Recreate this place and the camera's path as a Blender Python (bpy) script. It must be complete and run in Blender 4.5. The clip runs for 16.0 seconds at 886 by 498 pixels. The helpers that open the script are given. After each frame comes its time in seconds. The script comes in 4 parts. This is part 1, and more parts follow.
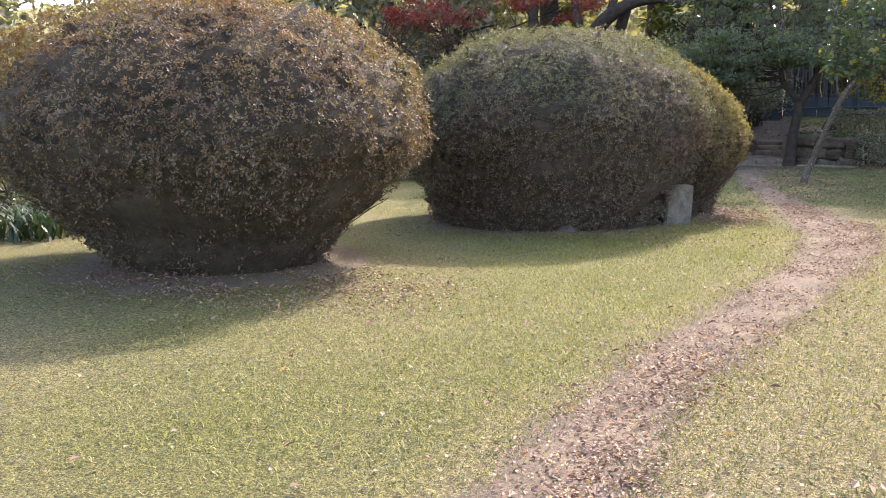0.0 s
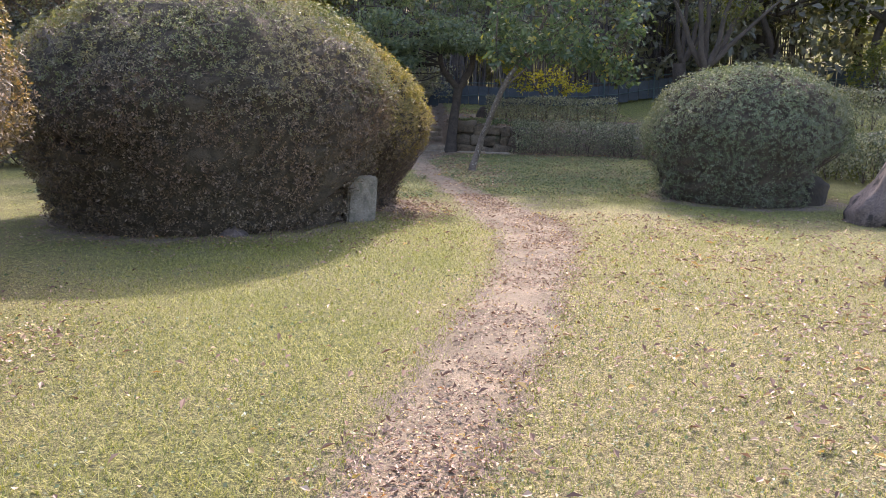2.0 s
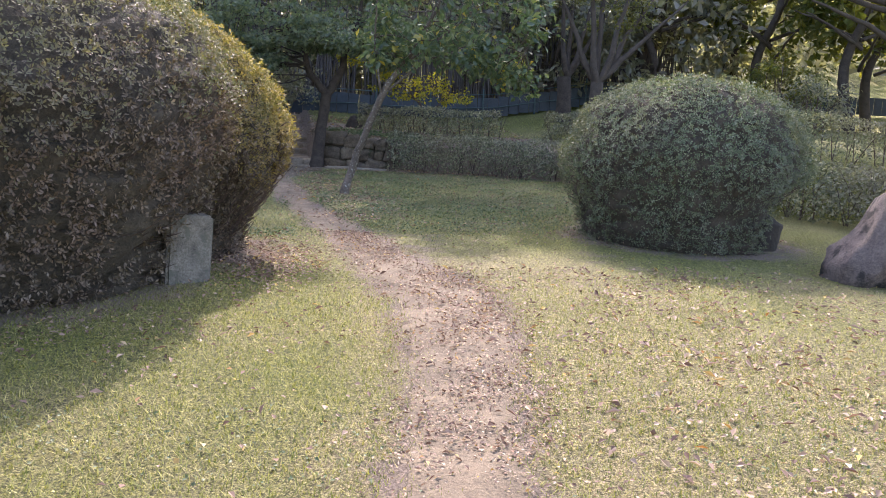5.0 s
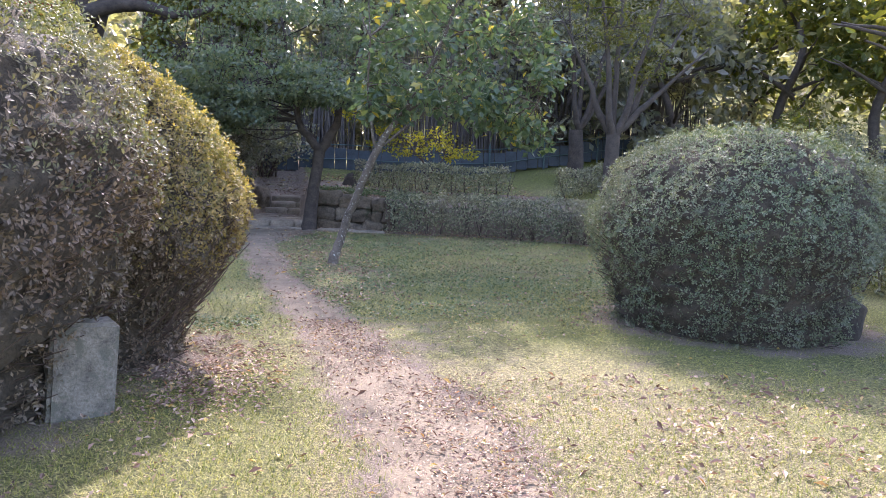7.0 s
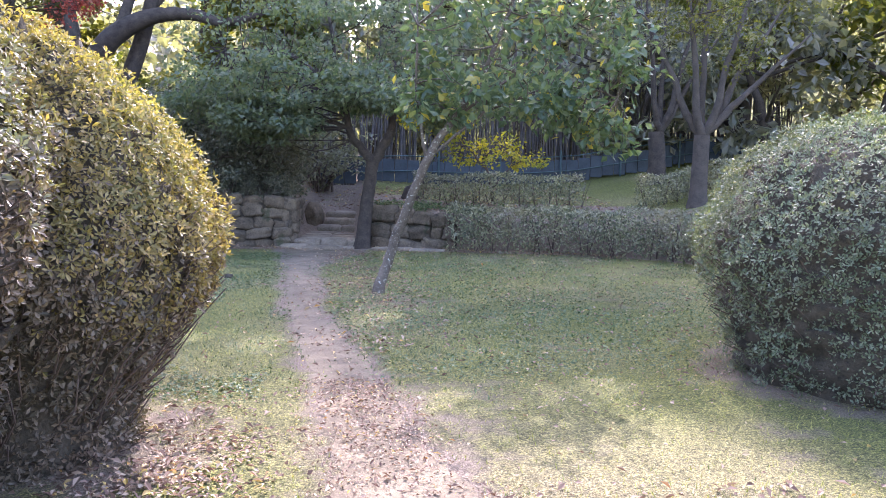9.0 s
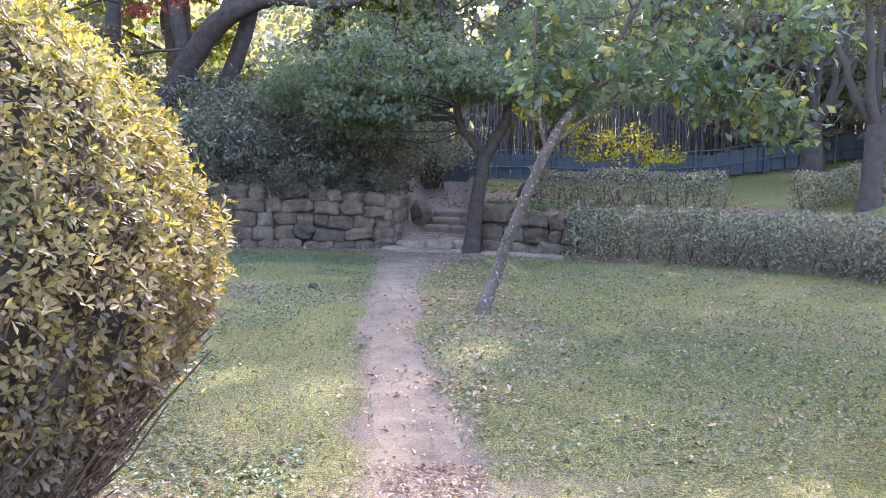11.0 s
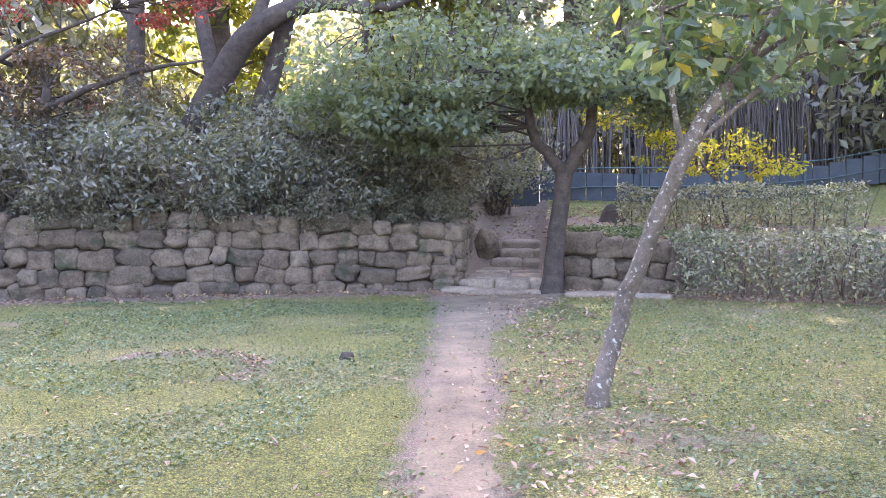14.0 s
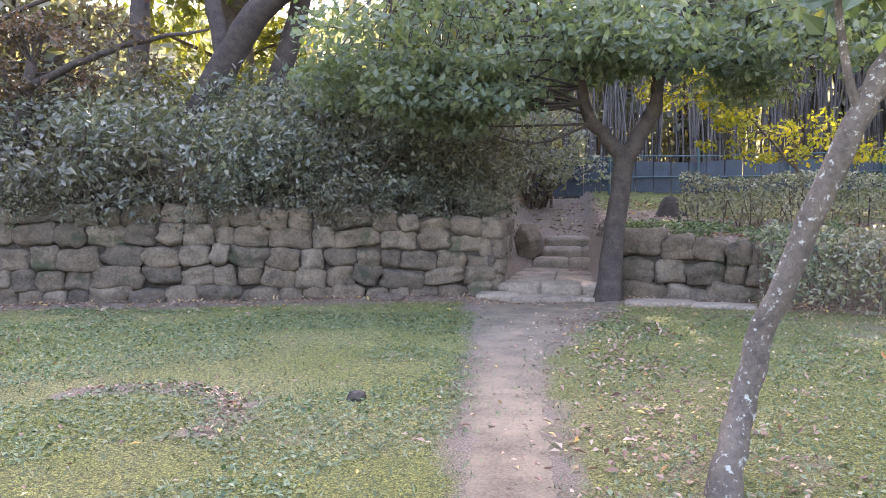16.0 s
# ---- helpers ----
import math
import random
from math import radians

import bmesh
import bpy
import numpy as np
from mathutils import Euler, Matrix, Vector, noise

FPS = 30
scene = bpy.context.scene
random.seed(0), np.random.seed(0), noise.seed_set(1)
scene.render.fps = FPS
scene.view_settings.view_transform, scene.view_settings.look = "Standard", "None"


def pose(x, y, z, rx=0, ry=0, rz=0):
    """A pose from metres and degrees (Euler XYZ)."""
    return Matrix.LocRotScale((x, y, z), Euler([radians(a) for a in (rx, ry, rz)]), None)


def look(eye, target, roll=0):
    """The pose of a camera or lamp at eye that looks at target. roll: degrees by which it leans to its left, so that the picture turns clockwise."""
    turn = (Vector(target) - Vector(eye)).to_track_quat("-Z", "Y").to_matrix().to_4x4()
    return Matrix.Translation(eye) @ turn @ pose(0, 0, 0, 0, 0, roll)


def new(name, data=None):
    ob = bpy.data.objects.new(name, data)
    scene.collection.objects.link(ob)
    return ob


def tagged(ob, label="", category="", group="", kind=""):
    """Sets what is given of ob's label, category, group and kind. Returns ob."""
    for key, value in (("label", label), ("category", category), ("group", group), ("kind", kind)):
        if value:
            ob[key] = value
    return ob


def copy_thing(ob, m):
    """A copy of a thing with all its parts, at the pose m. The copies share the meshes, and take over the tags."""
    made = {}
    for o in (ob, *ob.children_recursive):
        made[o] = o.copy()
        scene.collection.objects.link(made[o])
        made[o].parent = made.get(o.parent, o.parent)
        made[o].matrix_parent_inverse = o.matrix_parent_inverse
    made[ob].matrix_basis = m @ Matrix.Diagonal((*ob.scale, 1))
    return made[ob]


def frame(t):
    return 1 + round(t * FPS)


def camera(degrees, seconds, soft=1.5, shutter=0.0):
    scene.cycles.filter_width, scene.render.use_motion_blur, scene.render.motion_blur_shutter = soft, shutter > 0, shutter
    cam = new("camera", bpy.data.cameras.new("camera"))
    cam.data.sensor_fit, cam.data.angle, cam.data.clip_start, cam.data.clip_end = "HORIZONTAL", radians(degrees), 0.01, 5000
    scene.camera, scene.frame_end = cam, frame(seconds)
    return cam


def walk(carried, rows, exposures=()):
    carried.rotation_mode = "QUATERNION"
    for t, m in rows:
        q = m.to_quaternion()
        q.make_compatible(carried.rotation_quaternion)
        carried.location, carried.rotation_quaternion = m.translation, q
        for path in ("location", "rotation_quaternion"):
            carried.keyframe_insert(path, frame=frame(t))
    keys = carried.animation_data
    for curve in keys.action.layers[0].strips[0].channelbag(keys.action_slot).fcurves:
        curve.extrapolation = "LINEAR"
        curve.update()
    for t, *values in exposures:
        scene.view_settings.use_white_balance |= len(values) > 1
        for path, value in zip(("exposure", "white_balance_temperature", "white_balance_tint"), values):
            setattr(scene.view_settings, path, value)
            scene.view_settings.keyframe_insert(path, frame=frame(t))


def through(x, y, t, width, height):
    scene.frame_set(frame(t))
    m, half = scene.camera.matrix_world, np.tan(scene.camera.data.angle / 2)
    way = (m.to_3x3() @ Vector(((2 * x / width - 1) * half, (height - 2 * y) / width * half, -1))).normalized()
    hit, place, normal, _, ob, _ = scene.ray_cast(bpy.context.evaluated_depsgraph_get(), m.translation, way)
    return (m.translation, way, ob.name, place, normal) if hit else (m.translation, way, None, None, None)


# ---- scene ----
cam = camera(57.3, 16.0, soft=0.6)
METRES, EYE, TILT, LEAN, TURN = 16.1, 1.5, 0.0, 0.0, 21.8
ROWS = [
    (0.0, 0.0, 0.0, 0.0, -0.09, -8.65, 0.61),
    (0.5, 0.0004, 0.031, -0.0016, -9.96, -9.25, 3.54),
    (1.0, 0.0057, 0.0636, -0.0028, -16.71, -9.77, 0.94),
    (1.5, 0.0079, 0.0935, -0.003, -20.53, -9.93, -0.42),
    (2.0, 0.0148, 0.1223, -0.0028, -23.77, -9.75, -0.97),
    (2.5, 0.0269, 0.1538, -0.0027, -26.85, -9.49, -1.48),
    (3.0, 0.0361, 0.1853, -0.0019, -30.36, -9.5, -1.94),
    (3.5, 0.0479, 0.2162, -0.0024, -31.14, -9.32, -1.86),
    (4.0, 0.0592, 0.245, -0.0015, -33.0, -9.11, -2.27),
    (6.5, 0.1438, 0.3762, 0.0008, -33.0, -6.98, -3.08),
    (7.0, 0.1594, 0.4016, 0.0042, -32.82, -5.05, -2.38),
    (7.5, 0.1768, 0.4252, 0.0043, -31.49, -4.51, -1.95),
    (8.0, 0.194, 0.4512, 0.0045, -30.34, -4.0, -1.76),
    (8.5, 0.2118, 0.4776, 0.0044, -29.57, -4.27, -1.16),
    (9.0, 0.2325, 0.5045, 0.0047, -27.87, -4.42, -0.98),
    (9.5, 0.2507, 0.5348, 0.0059, -26.75, -4.56, -1.47),
    (10.0, 0.2679, 0.5588, 0.0051, -23.42, -4.86, -1.21),
    (12.5, 0.3142, 0.7064, 0.0057, -18.12, -4.5, -1.32),
    (13.0, 0.3228, 0.7369, 0.0063, -17.43, -4.14, -0.95),
    (13.5, 0.3313, 0.7667, 0.0056, -16.97, -3.21, 0.02),
    (14.0, 0.3394, 0.7948, 0.004, -15.4, -2.97, 0.55),
    (14.5, 0.3465, 0.8241, 0.0041, -13.67, -2.88, 0.59),
    (15.0, 0.3518, 0.8529, 0.0043, -13.42, -3.42, 0.66),
    (15.5, 0.3611, 0.8809, 0.0041, -13.32, -3.5, 0.73),
    (16.0, 0.3663, 0.9125, 0.0032, -13.25, -3.48, 0.44),
]
EXPOSURES = [(0.0, 1.97, 6650, 23), (3.5, 1.95, 6600, 23), (7.0, 2.45, 6100, 26), (9.0, 2.88, 5950, 28), (12.5, 3.35, 6200, 31), (14.5, 3.78, 6600, 33), (15.5, 3.82, 6700, 33), (16.0, 3.55, 6850, 28)]
walk(cam, [(t, pose(0, 0, EYE, TILT, LEAN, TURN) @ pose(METRES * x, METRES * y, METRES * z, 90 + pitch, roll, yaw)) for t, x, y, z, yaw, pitch, roll in ROWS],
     EXPOSURES)

# ---- world, sun, exposure ----
SUN_EL, SUN_AZ = 39.5, 7.0          # degrees above the horizon; degrees from +y towards +x
world = bpy.data.worlds.new("sky")
scene.world = world
world.use_nodes = True
wn = world.node_tree.nodes
sky = wn.new("ShaderNodeTexSky")
sky.sky_type, sky.sun_disc = "NISHITA", False
sky.sun_elevation, sky.sun_rotation = radians(SUN_EL), radians(SUN_AZ)
sky.air_density, sky.dust_density = 1.2, 3.0
wn["Background"].inputs["Strength"].default_value = 0.15
world.node_tree.links.new(sky.outputs[0], wn["Background"].inputs["Color"])
sun = new("sun", bpy.data.lights.new("sun", "SUN"))
sun.data.energy, sun.data.angle, sun.data.color = 2.4, radians(0.6), (1.0, 0.93, 0.82)
sun_from = Vector((math.sin(radians(SUN_AZ)) * math.cos(radians(SUN_EL)), math.cos(radians(SUN_AZ)) * math.cos(radians(SUN_EL)), math.sin(radians(SUN_EL))))
sun.matrix_world = look(sun_from * 60, (0, 0, 0))

rng = np.random.default_rng(7)


# ---- materials ----
def ramp_node(nt, colours):
    n = nt.nodes.new("ShaderNodeValToRGB")
    el = n.color_ramp.elements
    while len(el) < len(colours):
        el.new(0.5)
    for e, (p, c) in zip(el, colours):
        e.position, e.color = p, (*c, 1)
    return n


def noise_node(nt, scale, detail=5.0, rough=0.6, vec=None):
    n = nt.nodes.new("ShaderNodeTexNoise")
    n.inputs["Scale"].default_value, n.inputs["Detail"].default_value, n.inputs["Roughness"].default_value = scale, detail, rough
    if vec:
        nt.links.new(vec, n.inputs["Vector"])
    return n


def mixed(nt, fac, a, b, mode="MIX"):
    n = nt.nodes.new("ShaderNodeMix")
    n.data_type, n.blend_type = "RGBA", mode
    for key, v in ((0, fac), (6, a), (7, b)):
        if isinstance(v, (int, float)):
            n.inputs[key].default_value = v
        elif isinstance(v, tuple):
            n.inputs[key].default_value = (*v, 1)
        else:
            nt.links.new(v, n.inputs[key])
    return n.outputs[2]


def material(name, rough=0.8):
    m = bpy.data.materials.new(name)
    m.use_nodes = True
    nt = m.node_tree
    b = nt.nodes["Principled BSDF"]
    b.inputs["Roughness"].default_value = rough
    geo = nt.nodes.new("ShaderNodeNewGeometry")
    return m, nt, b, geo


def bumped(nt, b, height, strength, distance):
    n = nt.nodes.new("ShaderNodeBump")
    n.inputs["Strength"].default_value, n.inputs["Distance"].default_value = strength, distance
    nt.links.new(height, n.inputs["Height"])
    nt.links.new(n.outputs[0], b.inputs["Normal"])


def leaf_material(name, colours, patch, patch_scale=1.2, rough=0.45, through=0.35, glow=(1.3, 1.35, 0.5)):
    """Leaves: one colour a leaf out of a ramp, patches of another tone, light through the blade."""
    m, nt, b, geo = material(name, rough)
    r = ramp_node(nt, colours)
    nt.links.new(geo.outputs["Random Per Island"], r.inputs[0])
    n = noise_node(nt, patch_scale, 3, 0.6, geo.outputs["Position"])
    k = ramp_node(nt, [(0.42, (0, 0, 0)), (0.62, (1, 1, 1))])
    nt.links.new(n.outputs[0], k.inputs[0])
    col = mixed(nt, k.outputs[0], r.outputs[0], mixed(nt, 0.5, r.outputs[0], patch))
    nt.links.new(col, b.inputs["Base Color"])
    tr = nt.nodes.new("ShaderNodeBsdfTranslucent")
    nt.links.new(mixed(nt, 1.0, col, glow, "MULTIPLY"), tr.inputs[0])
    mx = nt.nodes.new("ShaderNodeMixShader")
    mx.inputs[0].default_value = through
    nt.links.new(b.outputs[0], mx.inputs[1])
    nt.links.new(tr.outputs[0], mx.inputs[2])
    nt.links.new(mx.outputs[0], nt.nodes["Material Output"].inputs[0])
    return m


def rough_material(name, dark, light, scale, fine, bump=0.02, rough=0.9, spot=None, spot_scale=3.0, spot_at=0.6, per_object=0.0):
    """Bark, stone, soil: two tones at a coarse and a fine scale, spots of a third, relief."""
    m, nt, b, geo = material(name, rough)
    pos = geo.outputs["Position"]
    n1, n2 = noise_node(nt, scale, 4, 0.6, pos), noise_node(nt, fine, 6, 0.7, pos)
    f = nt.nodes.new("ShaderNodeMath")
    f.operation = "ADD"
    nt.links.new(n1.outputs[0], f.inputs[0])
    nt.links.new(n2.outputs[0], f.inputs[1])
    k = ramp_node(nt, [(0.35, dark), (0.65, light)])
    h = nt.nodes.new("ShaderNodeMath")
    h.operation = "MULTIPLY"
    h.inputs[1].default_value = 0.5
    nt.links.new(f.outputs[0], h.inputs[0])
    nt.links.new(h.outputs[0], k.inputs[0])
    col = k.outputs[0]
    if spot:
        n3 = noise_node(nt, spot_scale, 5, 0.65, pos)
        s = ramp_node(nt, [(spot_at, (0, 0, 0)), (spot_at + 0.08, (1, 1, 1))])
        nt.links.new(n3.outputs[0], s.inputs[0])
        col = mixed(nt, s.outputs[0], col, spot)
    if per_object:
        info = nt.nodes.new("ShaderNodeObjectInfo")
        v = ramp_node(nt, [(0.0, (1 - per_object, 1 - per_object, 1 - per_object)), (0.5, (1, 0.94, 0.88)), (1.0, (1 + per_object, 1 + per_object, 1 + per_object))])
        nt.links.new(info.outputs["Random"], v.inputs[0])
        col = mixed(nt, 1.0, col, v.outputs[0], "MULTIPLY")
    nt.links.new(col, b.inputs["Base Color"])
    bumped(nt, b, h.outputs[0], 0.9, bump)
    return m


def ground_material():
    """Mown lawn: green and straw in patches; bare litter where the attribute 'bare' says so."""
    m, nt, b, geo = material("lawn", 0.95)
    pos = geo.outputs["Position"]
    big, mid, fine = noise_node(nt, 0.45, 4, 0.6, pos), noise_node(nt, 3.0, 5, 0.65, pos), noise_node(nt, 85.0, 5, 0.8, pos)
    att = nt.nodes.new("ShaderNodeAttribute")
    att.attribute_name = "dry"
    a = nt.nodes.new("ShaderNodeMath")
    a.operation = "ADD"
    nt.links.new(att.outputs["Fac"], a.inputs[0])
    nt.links.new(big.outputs[0], a.inputs[1])
    sel = ramp_node(nt, [(0.45, (0, 0, 0)), (0.95, (1, 1, 1))])
    nt.links.new(a.outputs[0], sel.inputs[0])
    green = ramp_node(nt, [(0.38, (0.026, 0.042, 0.010)), (0.50, (0.132, 0.142, 0.030)), (0.62, (0.35, 0.335, 0.085))])
    straw = ramp_node(nt, [(0.38, (0.075, 0.055, 0.022)), (0.50, (0.24, 0.20, 0.095)), (0.62, (0.54, 0.46, 0.27))])
    for r in (green, straw):
        nt.links.new(fine.outputs[0], r.inputs[0])
    col = mixed(nt, sel.outputs[0], green.outputs[0], straw.outputs[0])
    col = mixed(nt, 0.35, col, mixed(nt, mid.outputs[0], (0.6, 0.6, 0.6), (1.4, 1.4, 1.4)), "MULTIPLY")
    mot = noise_node(nt, 34.0, 6, 0.8, pos)
    mk = ramp_node(nt, [(0.37, (0.20, 0.20, 0.16)), (0.50, (1.0, 1.0, 1.0)), (0.64, (1.75, 1.68, 1.4))])
    nt.links.new(mot.outputs[0], mk.inputs[0])
    col = mixed(nt, 0.85, col, mk.outputs[0], "MULTIPLY")
    att2 = nt.nodes.new("ShaderNodeAttribute")
    att2.attribute_name = "bare"
    a2 = nt.nodes.new("ShaderNodeMath")
    a2.operation = "ADD"
    nt.links.new(att2.outputs["Fac"], a2.inputs[0])
    nt.links.new(mid.outputs[0], a2.inputs[1])
    sel2 = ramp_node(nt, [(0.72, (0, 0, 0)), (1.12, (1, 1, 1))])
    nt.links.new(a2.outputs[0], sel2.inputs[0])
    soil = ramp_node(nt, [(0.36, (0.085, 0.062, 0.045)), (0.50, (0.22, 0.165, 0.125)), (0.64, (0.38, 0.29, 0.22))])
    nt.links.new(fine.outputs[0], soil.inputs[0])
    nt.links.new(mixed(nt, sel2.outputs[0], col, soil.outputs[0]), b.inputs["Base Color"])
    bumped(nt, b, fine.outputs[0], 1.0, 0.03)
    return m


LAWN = ground_material()
DIRT = rough_material("path_soil", (0.077, 0.057, 0.038), (0.266, 0.205, 0.137), 2.6, 55, 0.03, 0.95, (0.120, 0.091, 0.055), 9.0, 0.62)
STONE = rough_material("wall_stone", (0.052, 0.041, 0.030), (0.210, 0.166, 0.121), 5.0, 30, 0.05, 0.95, (0.060, 0.061, 0.035), 2.3, 0.57, 0.30)
STEPSTONE = rough_material("step_stone", (0.108, 0.086, 0.067), (0.342, 0.290, 0.227), 3.0, 30, 0.02, 0.9, (0.117, 0.097, 0.067), 3.0, 0.62, 0.15)
EARTH = rough_material("wall_earth", (0.025, 0.02, 0.015), (0.07, 0.055, 0.04), 4, 30, 0.03)
GRANITE = rough_material("granite_block", (0.085, 0.075, 0.06), (0.30, 0.27, 0.22), 7.0, 60, 0.02, 0.9, (0.13, 0.125, 0.095), 9.0, 0.52)
BOULDER = rough_material("boulder", (0.067, 0.052, 0.048), (0.220, 0.172, 0.151), 4.0, 35, 0.05, 0.9, (0.034, 0.029, 0.026), 3.0, 0.52)
BARK = rough_material("bark", (0.025, 0.019, 0.016), (0.094, 0.072, 0.058), 6, 35, 0.02)
LICHEN_BARK = rough_material("lichen_bark", (0.050, 0.037, 0.027), (0.153, 0.119, 0.086), 7, 40, 0.015, 0.9, (0.360, 0.343, 0.279), 26.0, 0.57)
PALE_BARK = rough_material("pale_bark", (0.042, 0.033, 0.027), (0.102, 0.081, 0.066), 6, 40, 0.012)
TWIG = rough_material("twig", (0.05, 0.035, 0.028), (0.16, 0.115, 0.09), 8, 50, 0.004)
CORE = rough_material("inner_twigs", (0.035, 0.029, 0.020), (0.115, 0.092, 0.064), 9, 45, 0.05)
CANE = rough_material("cane", (0.05, 0.042, 0.04), (0.16, 0.135, 0.12), 2, 20, 0.003)
FENCE = rough_material("fence_paint", (0.018, 0.026, 0.036), (0.045, 0.060, 0.075), 3, 25, 0.004, 0.6)
RAIL = rough_material("rail_paint", (0.03, 0.06, 0.065), (0.06, 0.10, 0.10), 3, 25, 0.003, 0.5)

AZALEA_RED = leaf_material("azalea_russet", [(0, (0.075, 0.075, 0.042)), (0.35, (0.14, 0.125, 0.065)), (0.65, (0.20, 0.145, 0.088)), (0.9, (0.26, 0.175, 0.12)), (1, (0.17, 0.20, 0.06))], (0.28, 0.135, 0.08), 0.9, 0.55, 0.3)
AZALEA_BROWN = leaf_material("azalea_bronze", [(0, (0.075, 0.085, 0.042)), (0.4, (0.125, 0.140, 0.065)), (0.75, (0.17, 0.172, 0.092)), (1, (0.23, 0.215, 0.135))], (0.19, 0.145, 0.105), 0.8, 0.55, 0.3)
AZALEA_GOLD = leaf_material("azalea_gold", [(0, (0.109, 0.105, 0.043)), (0.4, (0.205, 0.186, 0.066)), (0.75, (0.294, 0.238, 0.097)), (1, (0.358, 0.261, 0.128))], (0.294, 0.197, 0.086), 0.9, 0.55, 0.38)
AZALEA_FLANK = leaf_material("azalea_flank", [(0, (0.065, 0.055, 0.034)), (0.45, (0.123, 0.097, 0.066)), (0.8, (0.176, 0.133, 0.093)), (1, (0.259, 0.208, 0.159))], (0.165, 0.101, 0.071), 1.4, 0.55, 0.2)
AZALEA_GREEN = leaf_material("azalea_green", [(0, (0.082, 0.107, 0.067)), (0.45, (0.132, 0.163, 0.100)), (0.8, (0.182, 0.213, 0.131)), (1, (0.263, 0.275, 0.207))], (0.150, 0.144, 0.107), 0.8, 0.52, 0.28)
# Hedge leaves are lightened too, to match the haze over the background.
HEDGE_LEAF = leaf_material("hedge_leaf", [(0, (0.083, 0.094, 0.068)), (0.5, (0.192, 0.207, 0.149)), (1, (0.411, 0.389, 0.300))], (0.260, 0.213, 0.180), 0.7, 0.32, 0.35)
# Green of the broad leaves is pulled towards grey as painted haze.
PERSIMMON = leaf_material("broad_leaf", [(0, (0.070, 0.107, 0.079)), (0.6, (0.127, 0.175, 0.119)), (0.93, (0.204, 0.234, 0.125)), (1, (0.533, 0.394, 0.079))], (0.102, 0.139, 0.103), 0.9, 0.30, 0.5)
# The maple's greens are raised and greyed to stand in for haze.
HAZED_MAPLE_LEAF = leaf_material("maple_leaf", [(0, (0.092, 0.127, 0.095)), (0.6, (0.151, 0.195, 0.141)), (1, (0.235, 0.255, 0.172))], (0.158, 0.173, 0.126), 0.6, 0.4, 0.5)
YELLOW_LEAF = leaf_material("yellow_leaf", [(0, (0.24, 0.24, 0.03)), (0.6, (0.50, 0.42, 0.035)), (1, (0.62, 0.47, 0.05))], (0.22, 0.26, 0.04), 1.5, 0.5, 0.5, (1.2, 1.2, 0.6))
RED_LEAF = leaf_material("red_maple_leaf", [(0, (0.12, 0.035, 0.03)), (0.6, (0.33, 0.06, 0.05)), (1, (0.45, 0.15, 0.10))], (0.17, 0.10, 0.06), 0.8, 0.5, 0.45, (1.4, 0.8, 0.7))
BROWN_LEAF = leaf_material("bronze_leaf", [(0, (0.06, 0.042, 0.026)), (0.6, (0.13, 0.085, 0.055)), (1, (0.21, 0.12, 0.07))], (0.07, 0.08, 0.035), 0.6, 0.5, 0.35, (1.3, 1.1, 0.7))
# Woodland leaves: haze is put into the colour, paler and greyer than the foliage.
HAZED_FOREST_LEAF = leaf_material("hazed_forest_leaf", [(0, (0.106, 0.117, 0.106)), (0.6, (0.211, 0.214, 0.190)), (1, (0.348, 0.316, 0.239))], (0.249, 0.224, 0.197), 0.35, 0.40, 0.5)
LIGHT_LEAF = leaf_material("light_leaf", [(0, (0.053, 0.072, 0.023)), (0.6, (0.112, 0.137, 0.036)), (1, (0.210, 0.194, 0.045))], (0.165, 0.137, 0.036), 0.4, 0.45, 0.5)
# Bank shrubs: base colour brightened in place of hazy backlight.
HAZED_BANK_LEAF = leaf_material("hazed_bank_leaf", [(0, (0.054, 0.063, 0.049)), (0.6, (0.133, 0.147, 0.111)), (1, (0.257, 0.251, 0.195))], (0.158, 0.130, 0.103), 0.7, 0.32, 0.3)
BLADE = leaf_material("grass_blade", [(0, (0.06, 0.095, 0.016)), (0.4, (0.20, 0.215, 0.036)), (0.7, (0.36, 0.34, 0.09)), (1, (0.50, 0.44, 0.20))], (0.20, 0.215, 0.04), 0.5, 0.6, 0.3)
# Clover tone is muted and blued for the haze over the shaded lawn.
CLOVER = leaf_material("clover_leaf", [(0, (0.049, 0.082, 0.040)), (0.5, (0.105, 0.157, 0.073)), (1, (0.231, 0.264, 0.159))], (0.134, 0.132, 0.068), 0.6, 0.5, 0.3)
STRAP = leaf_material("strap_leaf", [(0, (0.025, 0.05, 0.025)), (1, (0.07, 0.11, 0.055))], (0.05, 0.08, 0.05), 1, 0.35, 0.2)
LITTER = leaf_material("dead_leaf", [(0, (0.11, 0.062, 0.042)), (0.3, (0.22, 0.125, 0.085)), (0.55, (0.38, 0.25, 0.18)), (0.85, (0.47, 0.36, 0.26)), (0.97, (0.60, 0.44, 0.12)), (1, (0.50, 0.20, 0.05))], (0.17, 0.10, 0.07), 1.5, 0.6, 0.15, (1.1, 1.0, 0.8))


